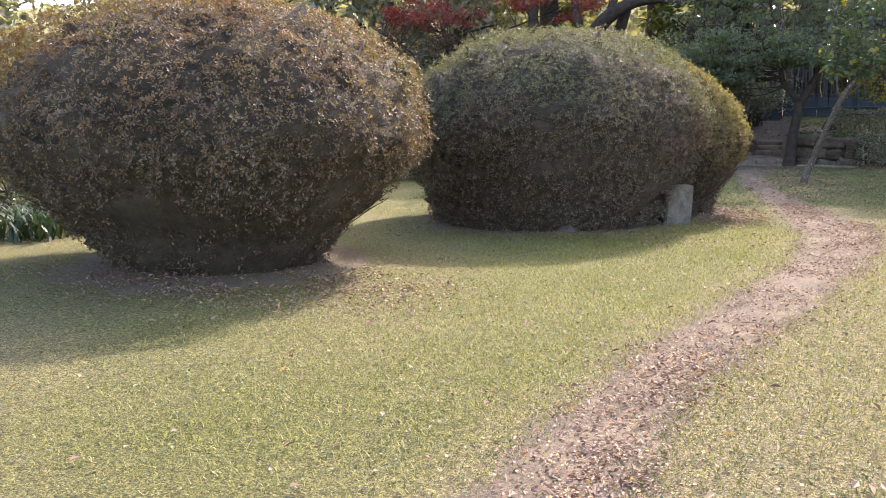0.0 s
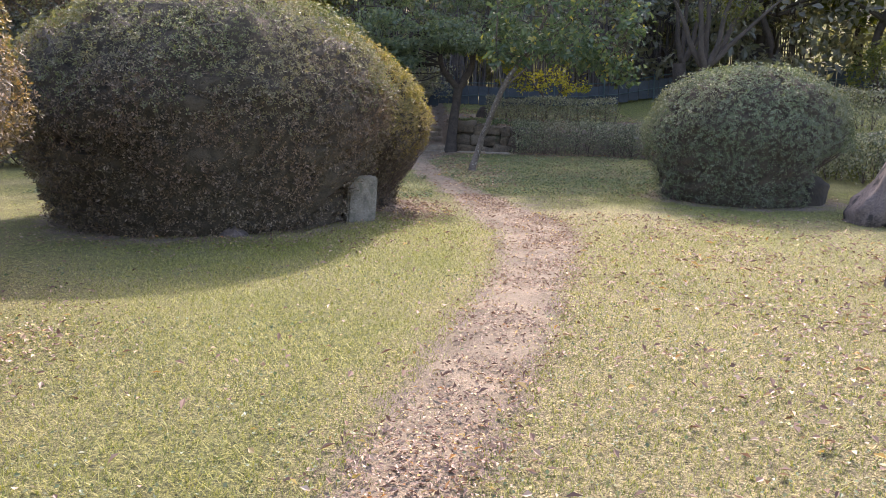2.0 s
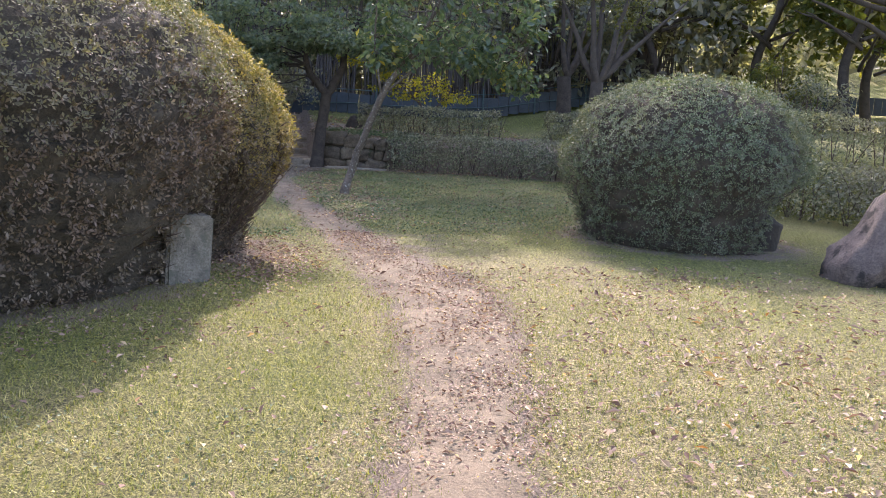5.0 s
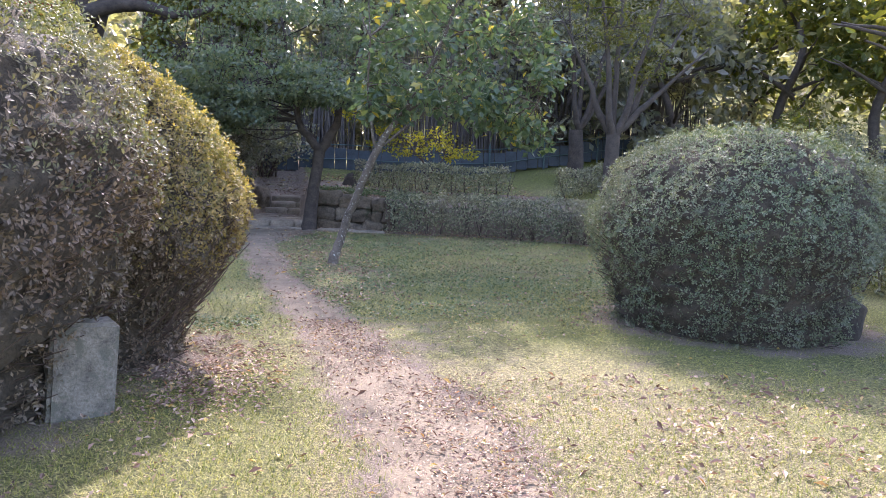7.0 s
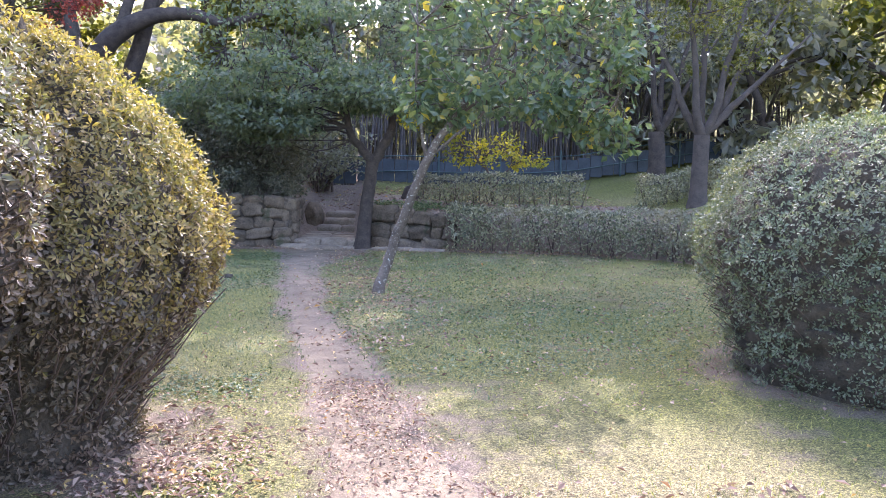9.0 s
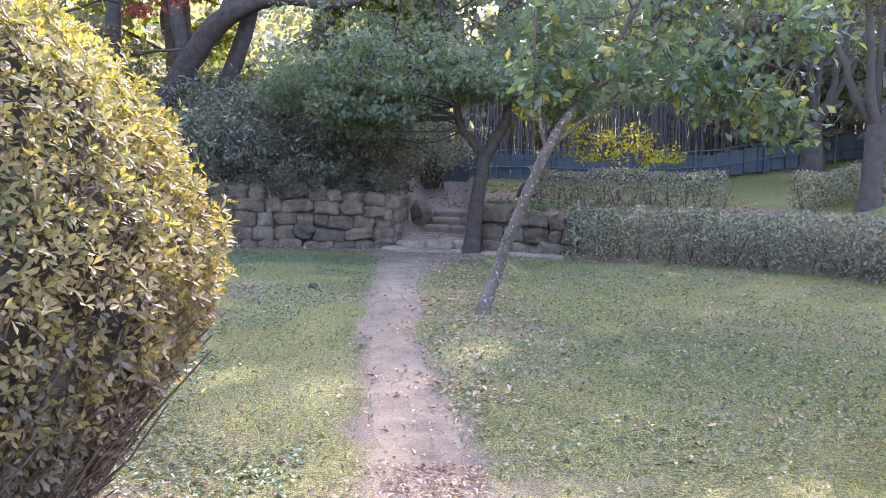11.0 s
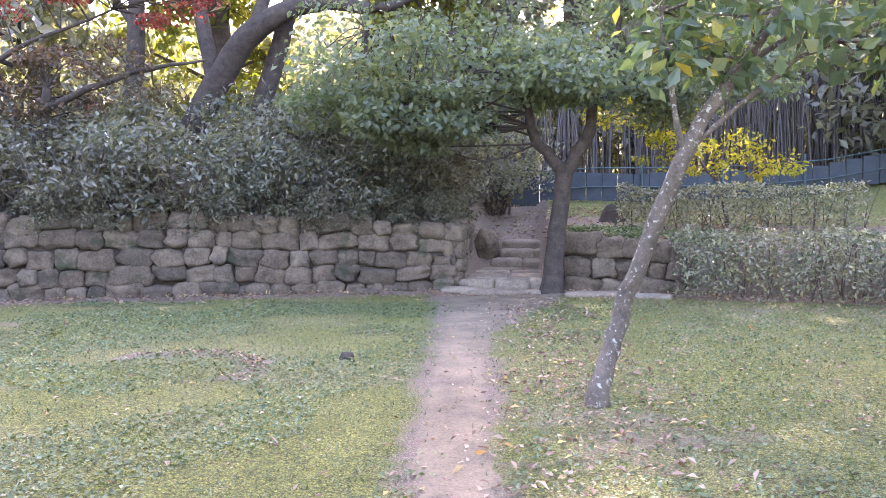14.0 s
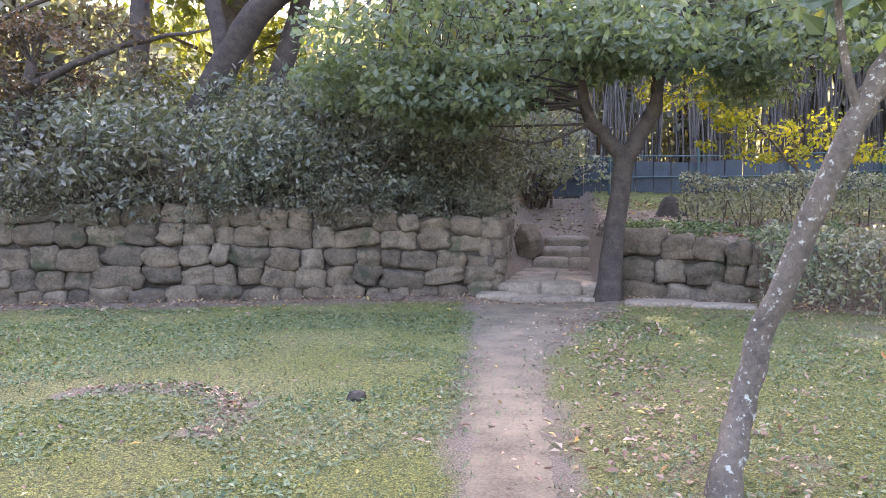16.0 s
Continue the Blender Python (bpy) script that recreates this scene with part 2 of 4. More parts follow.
# ---- mesh tools ----
def mesh_object(name, verts, faces, mat, parent=None, smooth=True):
    """One mesh from numpy arrays; faces all of one size."""
    verts, faces = np.asarray(verts, dtype=np.float32), np.asarray(faces, dtype=np.int32)
    me = bpy.data.meshes.new(name)
    k = faces.shape[1]
    me.vertices.add(len(verts))
    me.vertices.foreach_set("co", verts.ravel())
    me.loops.add(faces.size)
    me.loops.foreach_set("vertex_index", faces.ravel())
    me.polygons.add(len(faces))
    me.polygons.foreach_set("loop_start", np.arange(0, faces.size, k, dtype=np.int32))
    me.update(calc_edges=True)
    me.validate()
    me.polygons.foreach_set("use_smooth", np.full(len(me.polygons), smooth))
    me.materials.append(mat)
    ob = new(name, me)
    if parent:
        ob.parent = parent
    return ob


def unit(v):
    return v / np.maximum(np.linalg.norm(v, axis=1, keepdims=True), 1e-9)


def leaf_mesh(points, normals, length, width, jitter=0.8, fold=0.15, droop=0.0):
    """Folded pointed leaves, four corners each, in random turns about the given normals."""
    n = len(points)
    nor = unit(normals + jitter * rng.normal(size=(n, 3)))
    d = unit(np.cross(nor, rng.normal(size=(n, 3))))
    d[:, 2] -= droop
    d = unit(d)
    s = unit(np.cross(nor, d))
    size = (length * rng.uniform(0.6, 1.25, n))[:, None]
    w = size * 0.5 * np.broadcast_to(np.asarray(width / length), (n,))[:, None]
    mid = points + d * size * 0.55 + nor * size * fold
    v = np.stack([points, mid + s * w, points + d * size, mid - s * w], 1).reshape(-1, 3)
    i = np.arange(n)[:, None] * 4
    return v, np.concatenate([i + np.array([[0, 1, 2]]), i + np.array([[0, 2, 3]])], 0)


def rosette_mesh(points, normals, each, length, width, jitter=0.45):
    """Whorls of pointed leaves, as azalea shoots carry them."""
    n = len(points)
    ax = unit(normals + jitter * rng.normal(size=(n, 3)))
    t = unit(np.cross(ax, rng.normal(size=(n, 3))))
    b = np.cross(ax, t)
    k = np.repeat(np.arange(n), each)
    a = np.tile(np.arange(each) * 2 * math.pi / each, n) + rng.normal(size=n * each) * 0.35
    side = np.cos(a)[:, None] * t[k] + np.sin(a)[:, None] * b[k]
    d = unit(side + ax[k] * rng.uniform(0.15, 0.9, n * each)[:, None])
    s = unit(np.cross(ax[k], d))
    nor = np.cross(d, s)
    size = (length * rng.uniform(0.6, 1.25, n * each))[:, None]
    w = size * width / length * 0.5
    p = points[k] + side * 0.004
    mid = p + d * size * 0.6 + nor * size * 0.06
    v = np.stack([p, mid + s * w, p + d * size, mid - s * w], 1).reshape(-1, 3)
    i = np.arange(n * each)[:, None] * 4
    return v, np.concatenate([i + np.array([[0, 1, 2]]), i + np.array([[0, 2, 3]])], 0)


def tubes(paths, sides=6):
    """Round tapering tubes: each path a list of (x, y, z, radius)."""
    vs, fs, base = [], [], 0
    ang = np.arange(sides) * 2 * math.pi / sides
    for p in paths:
        p = np.asarray(p, dtype=float)
        c, r = p[:, :3], p[:, 3]
        t = unit(np.gradient(c, axis=0))
        ref = np.where(np.abs(t[:, 2:3]) > 0.9, np.array([[1.0, 0, 0]]), np.array([[0, 0, 1.0]]))
        ref[:] = ref[0]
        a = unit(np.cross(t, ref))
        b = np.cross(t, a)
        ring = c[:, None] + r[:, None, None] * (np.cos(ang)[None, :, None] * a[:, None] + np.sin(ang)[None, :, None] * b[:, None])
        vs.append(ring.reshape(-1, 3))
        m = len(p)
        for k in range(m - 1):
            for j in range(sides):
                q = (j + 1) % sides
                fs.append((base + k * sides + j, base + k * sides + q, base + (k + 1) * sides + q, base + (k + 1) * sides + j))
        base += m * sides
    return np.concatenate(vs), np.array(fs)


def smooth_path(points, steps=5, wobble=0.0):
    """A Catmull-Rom curve through points of (x, y, z, radius)."""
    p = np.asarray(points, dtype=float)
    p = np.concatenate([[2 * p[0] - p[1]], p, [2 * p[-1] - p[-2]]])
    out = []
    for i in range(1, len(p) - 2):
        for u in np.arange(steps) / steps:
            out.append(0.5 * (2 * p[i] + (p[i + 1] - p[i - 1]) * u + (2 * p[i - 1] - 5 * p[i] + 4 * p[i + 1] - p[i + 2]) * u * u + (3 * p[i] - p[i - 1] - 3 * p[i + 1] + p[i + 2]) * u ** 3))
    out.append(p[-2])
    out = np.array(out)
    out[1:-1, :3] += rng.normal(size=(len(out) - 2, 3)) * wobble
    out[:, 3] = np.maximum(out[:, 3], 0.003)
    return out


def branch(a, b, r0, r1, sag=0.15, steps=4):
    """A bent limb from a to b."""
    a, b = np.asarray(a, float), np.asarray(b, float)
    mid = (a + b) / 2 + rng.normal(size=3) * 0.08 * np.linalg.norm(b - a) + np.array([0, 0, sag * np.linalg.norm(b - a)])
    return smooth_path([(*a, r0), (*mid, (r0 + r1) / 2), (*b, r1)], steps)


def empty(name, x=0.0, y=0.0, z=0.0):
    ob = new(name)
    ob.location = (x, y, z)
    ob.empty_display_size = 0.2
    return ob


# ---- the lie of the land ----
def smooth01(u):
    u = np.clip(u, 0, 1)
    return u * u * (3 - 2 * u)


def wall_y(x):
    """Front foot of the stone terrace walls."""
    return np.interp(x, [-40, -16, -7.5, -4.2, -1.0, 0.6, 2.6, 4.6, 6.6, 7.9, 8.8, 9.8, 12, 40], [23.2, 24.6, 25.85, 26.7, 27.5, 27.5, 26.9, 26.3, 25.3, 23.2, 19.5, 16.6, 14.8, 13.0])


def low_ground(y):
    return np.interp(y, [0, 9, 19, 27], [0, 0.03, 0.14, 0.17])


def terrace(x, y):
    top = np.interp(x, [-12, -4, -1.2, 0.6, 3, 14], [1.45, 1.38, 1.15, 0.95, 0.85, 0.75])
    return top + np.interp(y - wall_y(x), [0, 9, 20, 60, 110], [0, 0.72, 1.3, 12, 30])


def height(x, y):
    x, y = np.asarray(x, float), np.asarray(y, float)
    lo, d = low_ground(y), y - wall_y(x)
    hi = terrace(x, y)
    h = lo + (hi - lo) * smooth01((d - 0.12) / 0.25)
    # the cut of the steps through the terrace
    cut = smooth01((0.75 - np.abs(x + 0.15)) / 0.12) * (y > 26.5)
    ramp = np.interp(y, [27.3, 27.9, 29.4, 31.0, 36], [0.14, 0.30, 0.34, 0.82, 1.55])
    h = h * (1 - cut) + np.minimum(h, ramp) * cut
    return h + 0.012 * np.sin(x * 2.3 + 1) * np.sin(y * 1.9)


PATH_Y = [-30, -8, 0, 2.9, 4, 5.1, 6.8, 7.5, 9.15, 10.3, 11.3, 12.1, 13.1, 14.2, 15.9, 18.2, 19.6, 21.7, 23, 25, 26.4, 27.5]
PATH_L = [-4, -2.2, -1.35, -1.04, -0.97, -0.77, -0.36, -0.18, 0.22, 0.35, 0.45, 0.3, 0.24, 0.2, -0.06, -0.41, -0.52, -0.76, -0.82, -1.06, -1.3, -1.3]
PATH_R = [-3.2, -1.5, -0.75, -0.46, -0.42, -0.2, 0.38, 0.56, 0.96, 1.3, 1.42, 1.37, 1.05, 0.8, 0.6, 0.15, 0.05, -0.06, -0.14, 0.35, 0.7, 0.7]


def path_gap(x, y):
    """How far outside the trodden path a place lies; negative on it."""
    l, r = np.interp(y, PATH_Y, PATH_L), np.interp(y, PATH_Y, PATH_R)
    return np.maximum(l - x, x - r)


# ---- ground ----
BUSHES = [(-5.7, 7.4, 1.5), (-3.1, 12.3, 1.85), (-1.52, 13.6, 1.0), (4.85, 15.0, 1.35)]


def build_ground():
    xs = np.concatenate([[-600, -300, -150, -80, -50], np.arange(-36, -8, 0.8), np.arange(-8, 10, 0.2), np.arange(10, 36, 0.8), [50, 80, 150, 300, 600]])
    ys = np.concatenate([[-600, -300, -150, -80, -50, -30, -20, -12], np.arange(-8, 1, 0.6), np.arange(1, 32, 0.2), np.arange(32, 60, 0.8), [80, 150, 300, 600]])
    X, Y = np.meshgrid(xs, ys)
    Z = height(X, np.minimum(Y, 130))
    nx, ny = len(xs), len(ys)
    i = (np.arange(ny - 1)[:, None] * nx + np.arange(nx - 1)[None]).ravel()
    ob = mesh_object("ground", np.stack([X, Y, Z], -1).reshape(-1, 3), np.stack([i, i + 1, i + nx + 1, i + nx], 1), LAWN)
    g, x, y = path_gap(X, Y).ravel(), X.ravel(), Y.ravel()
    bare = 0.52 * np.exp(-np.maximum(g, 0) / 0.09)
    for bx, by, r in BUSHES:
        bare = np.maximum(bare, 0.45 * smooth01(1.1 - (np.hypot(x - bx, y - by) - r) / 0.5))
    d = y - wall_y(x)
    bare = np.maximum(bare, 0.6 * smooth01(1 + (d + 0.3) / 0.9) * (d < 4) * (y > 20))
    bare = np.maximum(bare, 0.3 * np.exp(-((x - 0.8) ** 2 + (y - 19.7) ** 2) / 0.2))
    bare = np.maximum(bare, 0.75 * np.exp(-(np.hypot(x + 3.0, y - 20.6) - 0.9) ** 2 / 0.02) * (y > 20.2) * (x > -3.6))
    bare = np.maximum(bare, 0.5 * (d > 0) * (x < 2.0) * (d < 5))
    worn = np.array([noise.noise((a * 0.55, b * 0.55, 3)) + 0.6 * noise.noise((a * 1.7, b * 1.7, 8)) for a, b in zip(x, y)])
    bare = np.maximum(bare, np.clip(0.12 + 0.28 * worn, 0, 0.36) * (y > 12.5) * (y < 27) * smooth01((x + 0.5) / 1.0) * smooth01((7 - x) / 2))
    bare = np.maximum(bare, np.clip(0.05 + 0.3 * worn, 0, 0.4) * (y < 27) * (np.abs(x) < 9))
    dry = 0.40 * smooth01((15.5 - y) / 4) * smooth01((np.maximum(g, 0) * (x > np.interp(y, PATH_Y, PATH_L)) + 0.35) / 0.6 * (x > np.interp(y, PATH_Y, PATH_L) - 0.3)) * smooth01((4.2 - x) / 2) + 0.10 * (y < 12)
    for key, val in (("bare", bare), ("dry", dry)):
        a = ob.data.attributes.new(key, "FLOAT", "POINT")
        a.data.foreach_set("value", val.astype(np.float32))
    return tagged(ob, "mown lawn, green and straw-coloured, with bare litter patches", "lawn", kind="structure")


def build_path():
    ys = np.arange(-8, 27.45, 0.05)
    l = np.interp(ys, PATH_Y, PATH_L) + 0.04 + np.array([0.11 * noise.noise((y * 1.7, 3, 0)) + 0.06 * noise.noise((y * 5, 1, 0)) + 0.03 * noise.noise((y * 12, 4, 0)) for y in ys])
    r = np.interp(ys, PATH_Y, PATH_R) - 0.04 + np.array([0.13 * noise.noise((y * 1.5, 9, 0)) + 0.07 * noise.noise((y * 4.4, 5, 0)) + 0.03 * noise.noise((y * 11, 7, 0)) for y in ys])
    u = np.linspace(0, 1, 13)
    X = l[:, None] + (r - l)[:, None] * u
    Y = np.repeat(ys[:, None], 13, 1)
    Z = height(X, Y) + 0.008 - 0.018 * (2 * u - 1) ** 6
    Z += np.array([0.012 * noise.noise((a * 5, b * 5, 0)) for a, b in zip(X.ravel(), Y.ravel())]).reshape(X.shape)
    i = (np.arange(len(ys) - 1)[:, None] * 13 + np.arange(12)[None]).ravel()
    ob = mesh_object("path", np.stack([X, Y, Z], -1).reshape(-1, 3), np.stack([i, i + 1, i + 14, i + 13], 1), DIRT)
    return tagged(ob, "narrow trodden path of pale pinkish bare soil", "path", kind="structure")


build_ground()
build_path()


# ---- stones ----
def stone_mesh(name, seed, mat, div=4, power=4.0, rough=0.12):
    """A rounded block one unit across, uneven."""
    bm = bmesh.new()
    bmesh.ops.create_cube(bm, size=2)
    bmesh.ops.subdivide_edges(bm, edges=bm.edges[:], cuts=div - 1, use_grid_fill=True)
    for v in bm.verts:
        p = v.co
        k = (abs(p.x) ** power + abs(p.y) ** power + abs(p.z) ** power) ** (-1 / power)
        q = p * k
        q *= 1 + rough * noise.noise(q * 1.3 + Vector((seed * 7.1, 0, 0))) + rough * 0.4 * noise.noise(q * 3.5 + Vector((0, seed * 3.3, 0)))
        v.co = q * 0.5
    me = bpy.data.meshes.new(name)
    bm.to_mesh(me)
    bm.free()
    me.polygons.foreach_set("use_smooth", np.full(len(me.polygons), True))
    me.materials.append(mat)
    return me


def boulder(name, x, y, z, sx, sy, sz, turn, seed, mat, label, power=2.6, rough=0.35, tilt=0.0, shoulder=False):
    me = stone_mesh(name, seed, mat, 14, power, rough)
    cuts = np.random.default_rng(seed + 400)
    planes = [(Vector(cuts.normal(size=3)).normalized(), cuts.uniform(0.36, 0.46)) for _ in range(22)]
    for v in me.vertices:
        for n, d in planes:
            over = v.co.dot(n) - d
            if over > 0:
                v.co -= n * over * 0.92
        v.co *= 1 + 0.05 * noise.noise(v.co * 9)
    if shoulder:
        for v in me.vertices:
            v.co.z = (v.co.z + 0.5) * float(np.interp(v.co.x, [-0.5, -0.3, -0.2, -0.06, 0.3, 0.5], [0.62, 0.66, 0.70, 1.0, 1.08, 1.0])) - 0.5
    me.transform(Matrix.Diagonal((sx, sy, sz, 1)))
    ob = new(name, me)
    ob.matrix_world = pose(x, y, z, tilt, 0, turn)
    return tagged(ob, label, "rock")


# ---- clipped bushes ----
def bush(x, y, ax, ay, profile, count, leaf, mat, label, twigs=400, turn=0.0, seed=1, bump=0.10, flank=None, notch=None, brown_to=0.5):
    """A clipped dome: profile is (share of the radius, height) from the foot to the crown."""
    root = empty("azalea_bush", x, y, float(height(x, y)))
    root.rotation_euler = (0, 0, radians(turn))
    pr = smooth_path([(r, 0, z, 1) for r, z in profile], 8)[:, [0, 2]]
    seg = np.hypot(np.diff(pr[:, 0]) * ax, np.diff(pr[:, 1]))
    wgt = seg * (pr[:-1, 0] + pr[1:, 0]) + 1e-4

    def cut(a, z):
        """How far the flank is hollowed out: notch is (direction in degrees, height, share of the radius)."""
        if notch is None:
            return np.ones(np.shape(a))
        return 1 - notch[2] * smooth01((np.cos(a - radians(notch[0])) - 0.62) / 0.25) * smooth01((notch[1] - z) / 0.22)

    def surface(n):
        k = rng.choice(len(wgt), n, p=wgt / wgt.sum())
        u = rng.uniform(0, 1, n)
        rz = pr[k] * (1 - u)[:, None] + pr[k + 1] * u[:, None]
        tan = pr[k + 1] - pr[k]
        a = rng.uniform(0, 2 * math.pi, n)
        lump = np.array([noise.noise((math.cos(t) * 2.2 + seed * 5, math.sin(t) * 2.2, z * 1.4)) + 0.5 * noise.noise((math.cos(t) * 6, math.sin(t) * 6 + seed, z * 4)) + 0.45 * noise.noise((math.cos(t) * ax * 6, math.sin(t) * ax * 6 + seed, z * 6)) for t, z in zip(a, rz[:, 1])])
        r = np.maximum(rz[:, 0], 0) * (1 + bump * lump) * cut(a, rz[:, 1])
        pts = np.stack([np.cos(a) * r * ax, np.sin(a) * r * ay, rz[:, 1] * (1 + 0.03 * lump)], 1)
        nor = unit(np.stack([np.cos(a) * tan[:, 1] / ax * ax, np.sin(a) * tan[:, 1], -tan[:, 0] * ax], 1))
        return pts, nor, rz[:, 1]

    pts, nor, zz = surface(count)
    depth = rng.exponential(0.04, count) + 0.11 * np.array([max(0.0, noise.noise(p * 6 + seed) + 0.45 * noise.noise(p * 13) - 0.02) for p in pts])
    low = zz < 0.35 * pr[:, 1].max()
    depth = np.where(low, depth + rng.exponential(0.05, count), depth)
    keep = rng.uniform(size=count) < np.interp(zz / pr[:, 1].max(), [0.0, 0.35, 0.6], [0.8, 0.9, 1.0])
    keep &= (pts[:, 1] < 0.45 * ay) | (rng.uniform(size=count) < 0.3)
    # the flanks carry brown, half-bare shoots where the dome has one tone below and another above
    edge = np.array([brown_to + 0.3 * noise.noise((p[0] * 1.3, p[1] * 1.3, seed)) + 0.12 * noise.noise((p[0] * 6, p[2] * 6, seed)) for p in pts]) * pr[:, 1].max()
    brown = (zz + rng.normal(size=count) * 0.28 < edge) & (flank is not None)
    for name, part, colour in (("foliage", keep & ~brown, mat), ("flank_foliage", keep & brown, flank)):
        if part.any():
            size = leaf * (1.1 if colour is flank else 1.0)
            v, f = rosette_mesh((pts - nor * depth[:, None])[part], (nor + np.array([0, 0, 0.35]))[part], 4, size, size * 0.46)
            tagged(mesh_object(name, v, f, colour, root, False), kind="stuff")
    # shoots that stick out a little
    sp, sn, _ = surface(count // 12)
    sp = (sp + sn * rng.uniform(0.0, 0.06, len(sp))[:, None])[sp[:, 2] > 0.45 * pr[:, 1].max()]
    sn = sn[:len(sp)] * 0 + unit(sp - np.array([0, 0, 0.4 * pr[:, 1].max()]))
    v, f = rosette_mesh(sp, sn + np.array([0, 0, 0.5]), 6, leaf * 1.1, leaf * 0.42)
    tagged(mesh_object("shoots", v, f, mat, root, False), kind="stuff")
    # dark inside
    na = 40
    ang = np.arange(na) * 2 * math.pi / na
    prc = pr[::2]
    C = np.stack([prc[:, None, 0] * np.cos(ang) * (ax - 0.17), prc[:, None, 0] * np.sin(ang) * (ay - 0.17), np.repeat(prc[:, 1:2] * 0.94, na, 1)], -1)
    C[:, :, :2] *= cut(np.broadcast_to(ang, C.shape[:2]), C[:, :, 2])[:, :, None]
    C *= (1 + 0.06 * rng.normal(size=C.shape[:2]))[:, :, None] ** 0.6
    i = (np.arange(len(prc) - 1)[:, None] * na + np.arange(na)[None])
    j = (np.arange(len(prc) - 1)[:, None] * na + (np.arange(na)[None] + 1) % na)
    mesh_object("inner_branches", C.reshape(-1, 3), np.stack([i, j, j + na, i + na], -1).reshape(-1, 4), CORE, root)
    # stems and bare twigs of the lower flanks
    paths = []
    sp, sn, sz = surface(twigs * 3)
    pick = np.where(sz < 0.6 * pr[:, 1].max())[0][:twigs]
    for k in pick:
        e = sp[k] + sn[k] * rng.uniform(-0.02, 0.03)
        a = e * np.array([0.72, 0.72, 0.8]) - np.array([0, 0, rng.uniform(0.0, 0.25)])
        paths.append(smooth_path([(*a, 0.007), (*((a + e) / 2 + rng.normal(size=3) * 0.03), 0.005), (*e, 0.003)], 1))
    for k in range(14):
        t = rng.uniform(0, 6.28)
        r0 = rng.uniform(0.2, 0.6)
        paths.append(smooth_path([(math.cos(t) * r0 * ax * 0.5, math.sin(t) * r0 * ay * 0.5, -0.05, 0.03), (math.cos(t) * r0 * ax * 0.8, math.sin(t) * r0 * ay * 0.8, 0.4, 0.022), (math.cos(t) * 0.85 * ax, math.sin(t) * 0.85 * ay, 0.9, 0.012)], 3, 0.01))
    v, f = tubes(paths, 4)
    tagged(mesh_object("stems", v, f, TWIG, root), kind="stuff")
    return tagged(root, label, "bush", "clipped bushes on the lawn")


def scaled(profile, h):
    return [(r, z * h / profile[-1][1]) for r, z in profile]


SKIRT = [(0.50, -0.03), (0.64, 0.38), (0.85, 0.85), (1.0, 1.4), (0.96, 1.85), (0.82, 2.3), (0.55, 2.65), (0.25, 2.83), (0, 2.87)]
DOME = [(0.80, -0.03), (0.84, 0.28), (0.92, 0.75), (1.0, 1.38), (0.96, 1.82), (0.81, 2.28), (0.52, 2.67), (0.22, 2.84), (0.0, 2.87)]
WAIST = [(0.62, -0.03), (0.66, 0.30), (0.80, 0.62), (0.94, 0.86), (1.0, 1.13), (0.97, 1.32), (0.87, 1.57), (0.75, 1.81), (0.62, 1.99), (0.40, 2.22), (0.15, 2.37), (0.0, 2.41)]
LOW = [(0.84, -0.03), (0.89, 0.25), (0.95, 0.60), (1.0, 0.98), (0.96, 1.38), (0.80, 1.75), (0.52, 2.0), (0.22, 2.1), (0.0, 2.12)]
bush(-5.75, 7.5, 2.45, 2.15, SKIRT, 24000, 0.040, AZALEA_RED, "large clipped azalea dome with russet autumn leaves over bare soil", 420, 0, 1, 0.10, AZALEA_FLANK)
bush(-3.12, 12.4, 2.34, 2.3, scaled(DOME, 2.85), 30000, 0.036, AZALEA_BROWN, "large clipped azalea dome with bronze-green leaves and bare brown flanks", 900, 0, 2, 0.07, AZALEA_FLANK, None, 0.56)
bush(-1.52, 13.6, 1.25, 1.2, WAIST, 25000, 0.035, AZALEA_GOLD, "clipped azalea dome with yellow-green leaves beside the path", 600, 0, 3, 0.05, AZALEA_FLANK, None, 0.42)
bush(4.85, 15.0, 1.58, 1.55, LOW, 20000, 0.034, AZALEA_GREEN, "low clipped azalea dome with dull green leaves on the lawn", 400, 0, 4, 0.10, None, (-16, 0.85, 0.40))


# ---- trees ----
def crown(clumps, per, leaf, width, jitter=1.0, droop=0.3, flat=0.6):
    """Leaves in loose clumps: each (x, y, z, radius)."""
    c = np.asarray(clumps, dtype=float)
    k = np.repeat(np.arange(len(c)), per)
    off = rng.normal(size=(len(k), 3))
    off = unit(off) * rng.uniform(0.15, 1, (len(k), 1)) ** 0.6
    off[:, 2] *= flat
    p = c[k, :3] + off * c[k, 3:4]
    return leaf_mesh(p, off * 0.3 + np.array([0, 0, 0.8]), leaf, width, jitter, 0.1, droop)


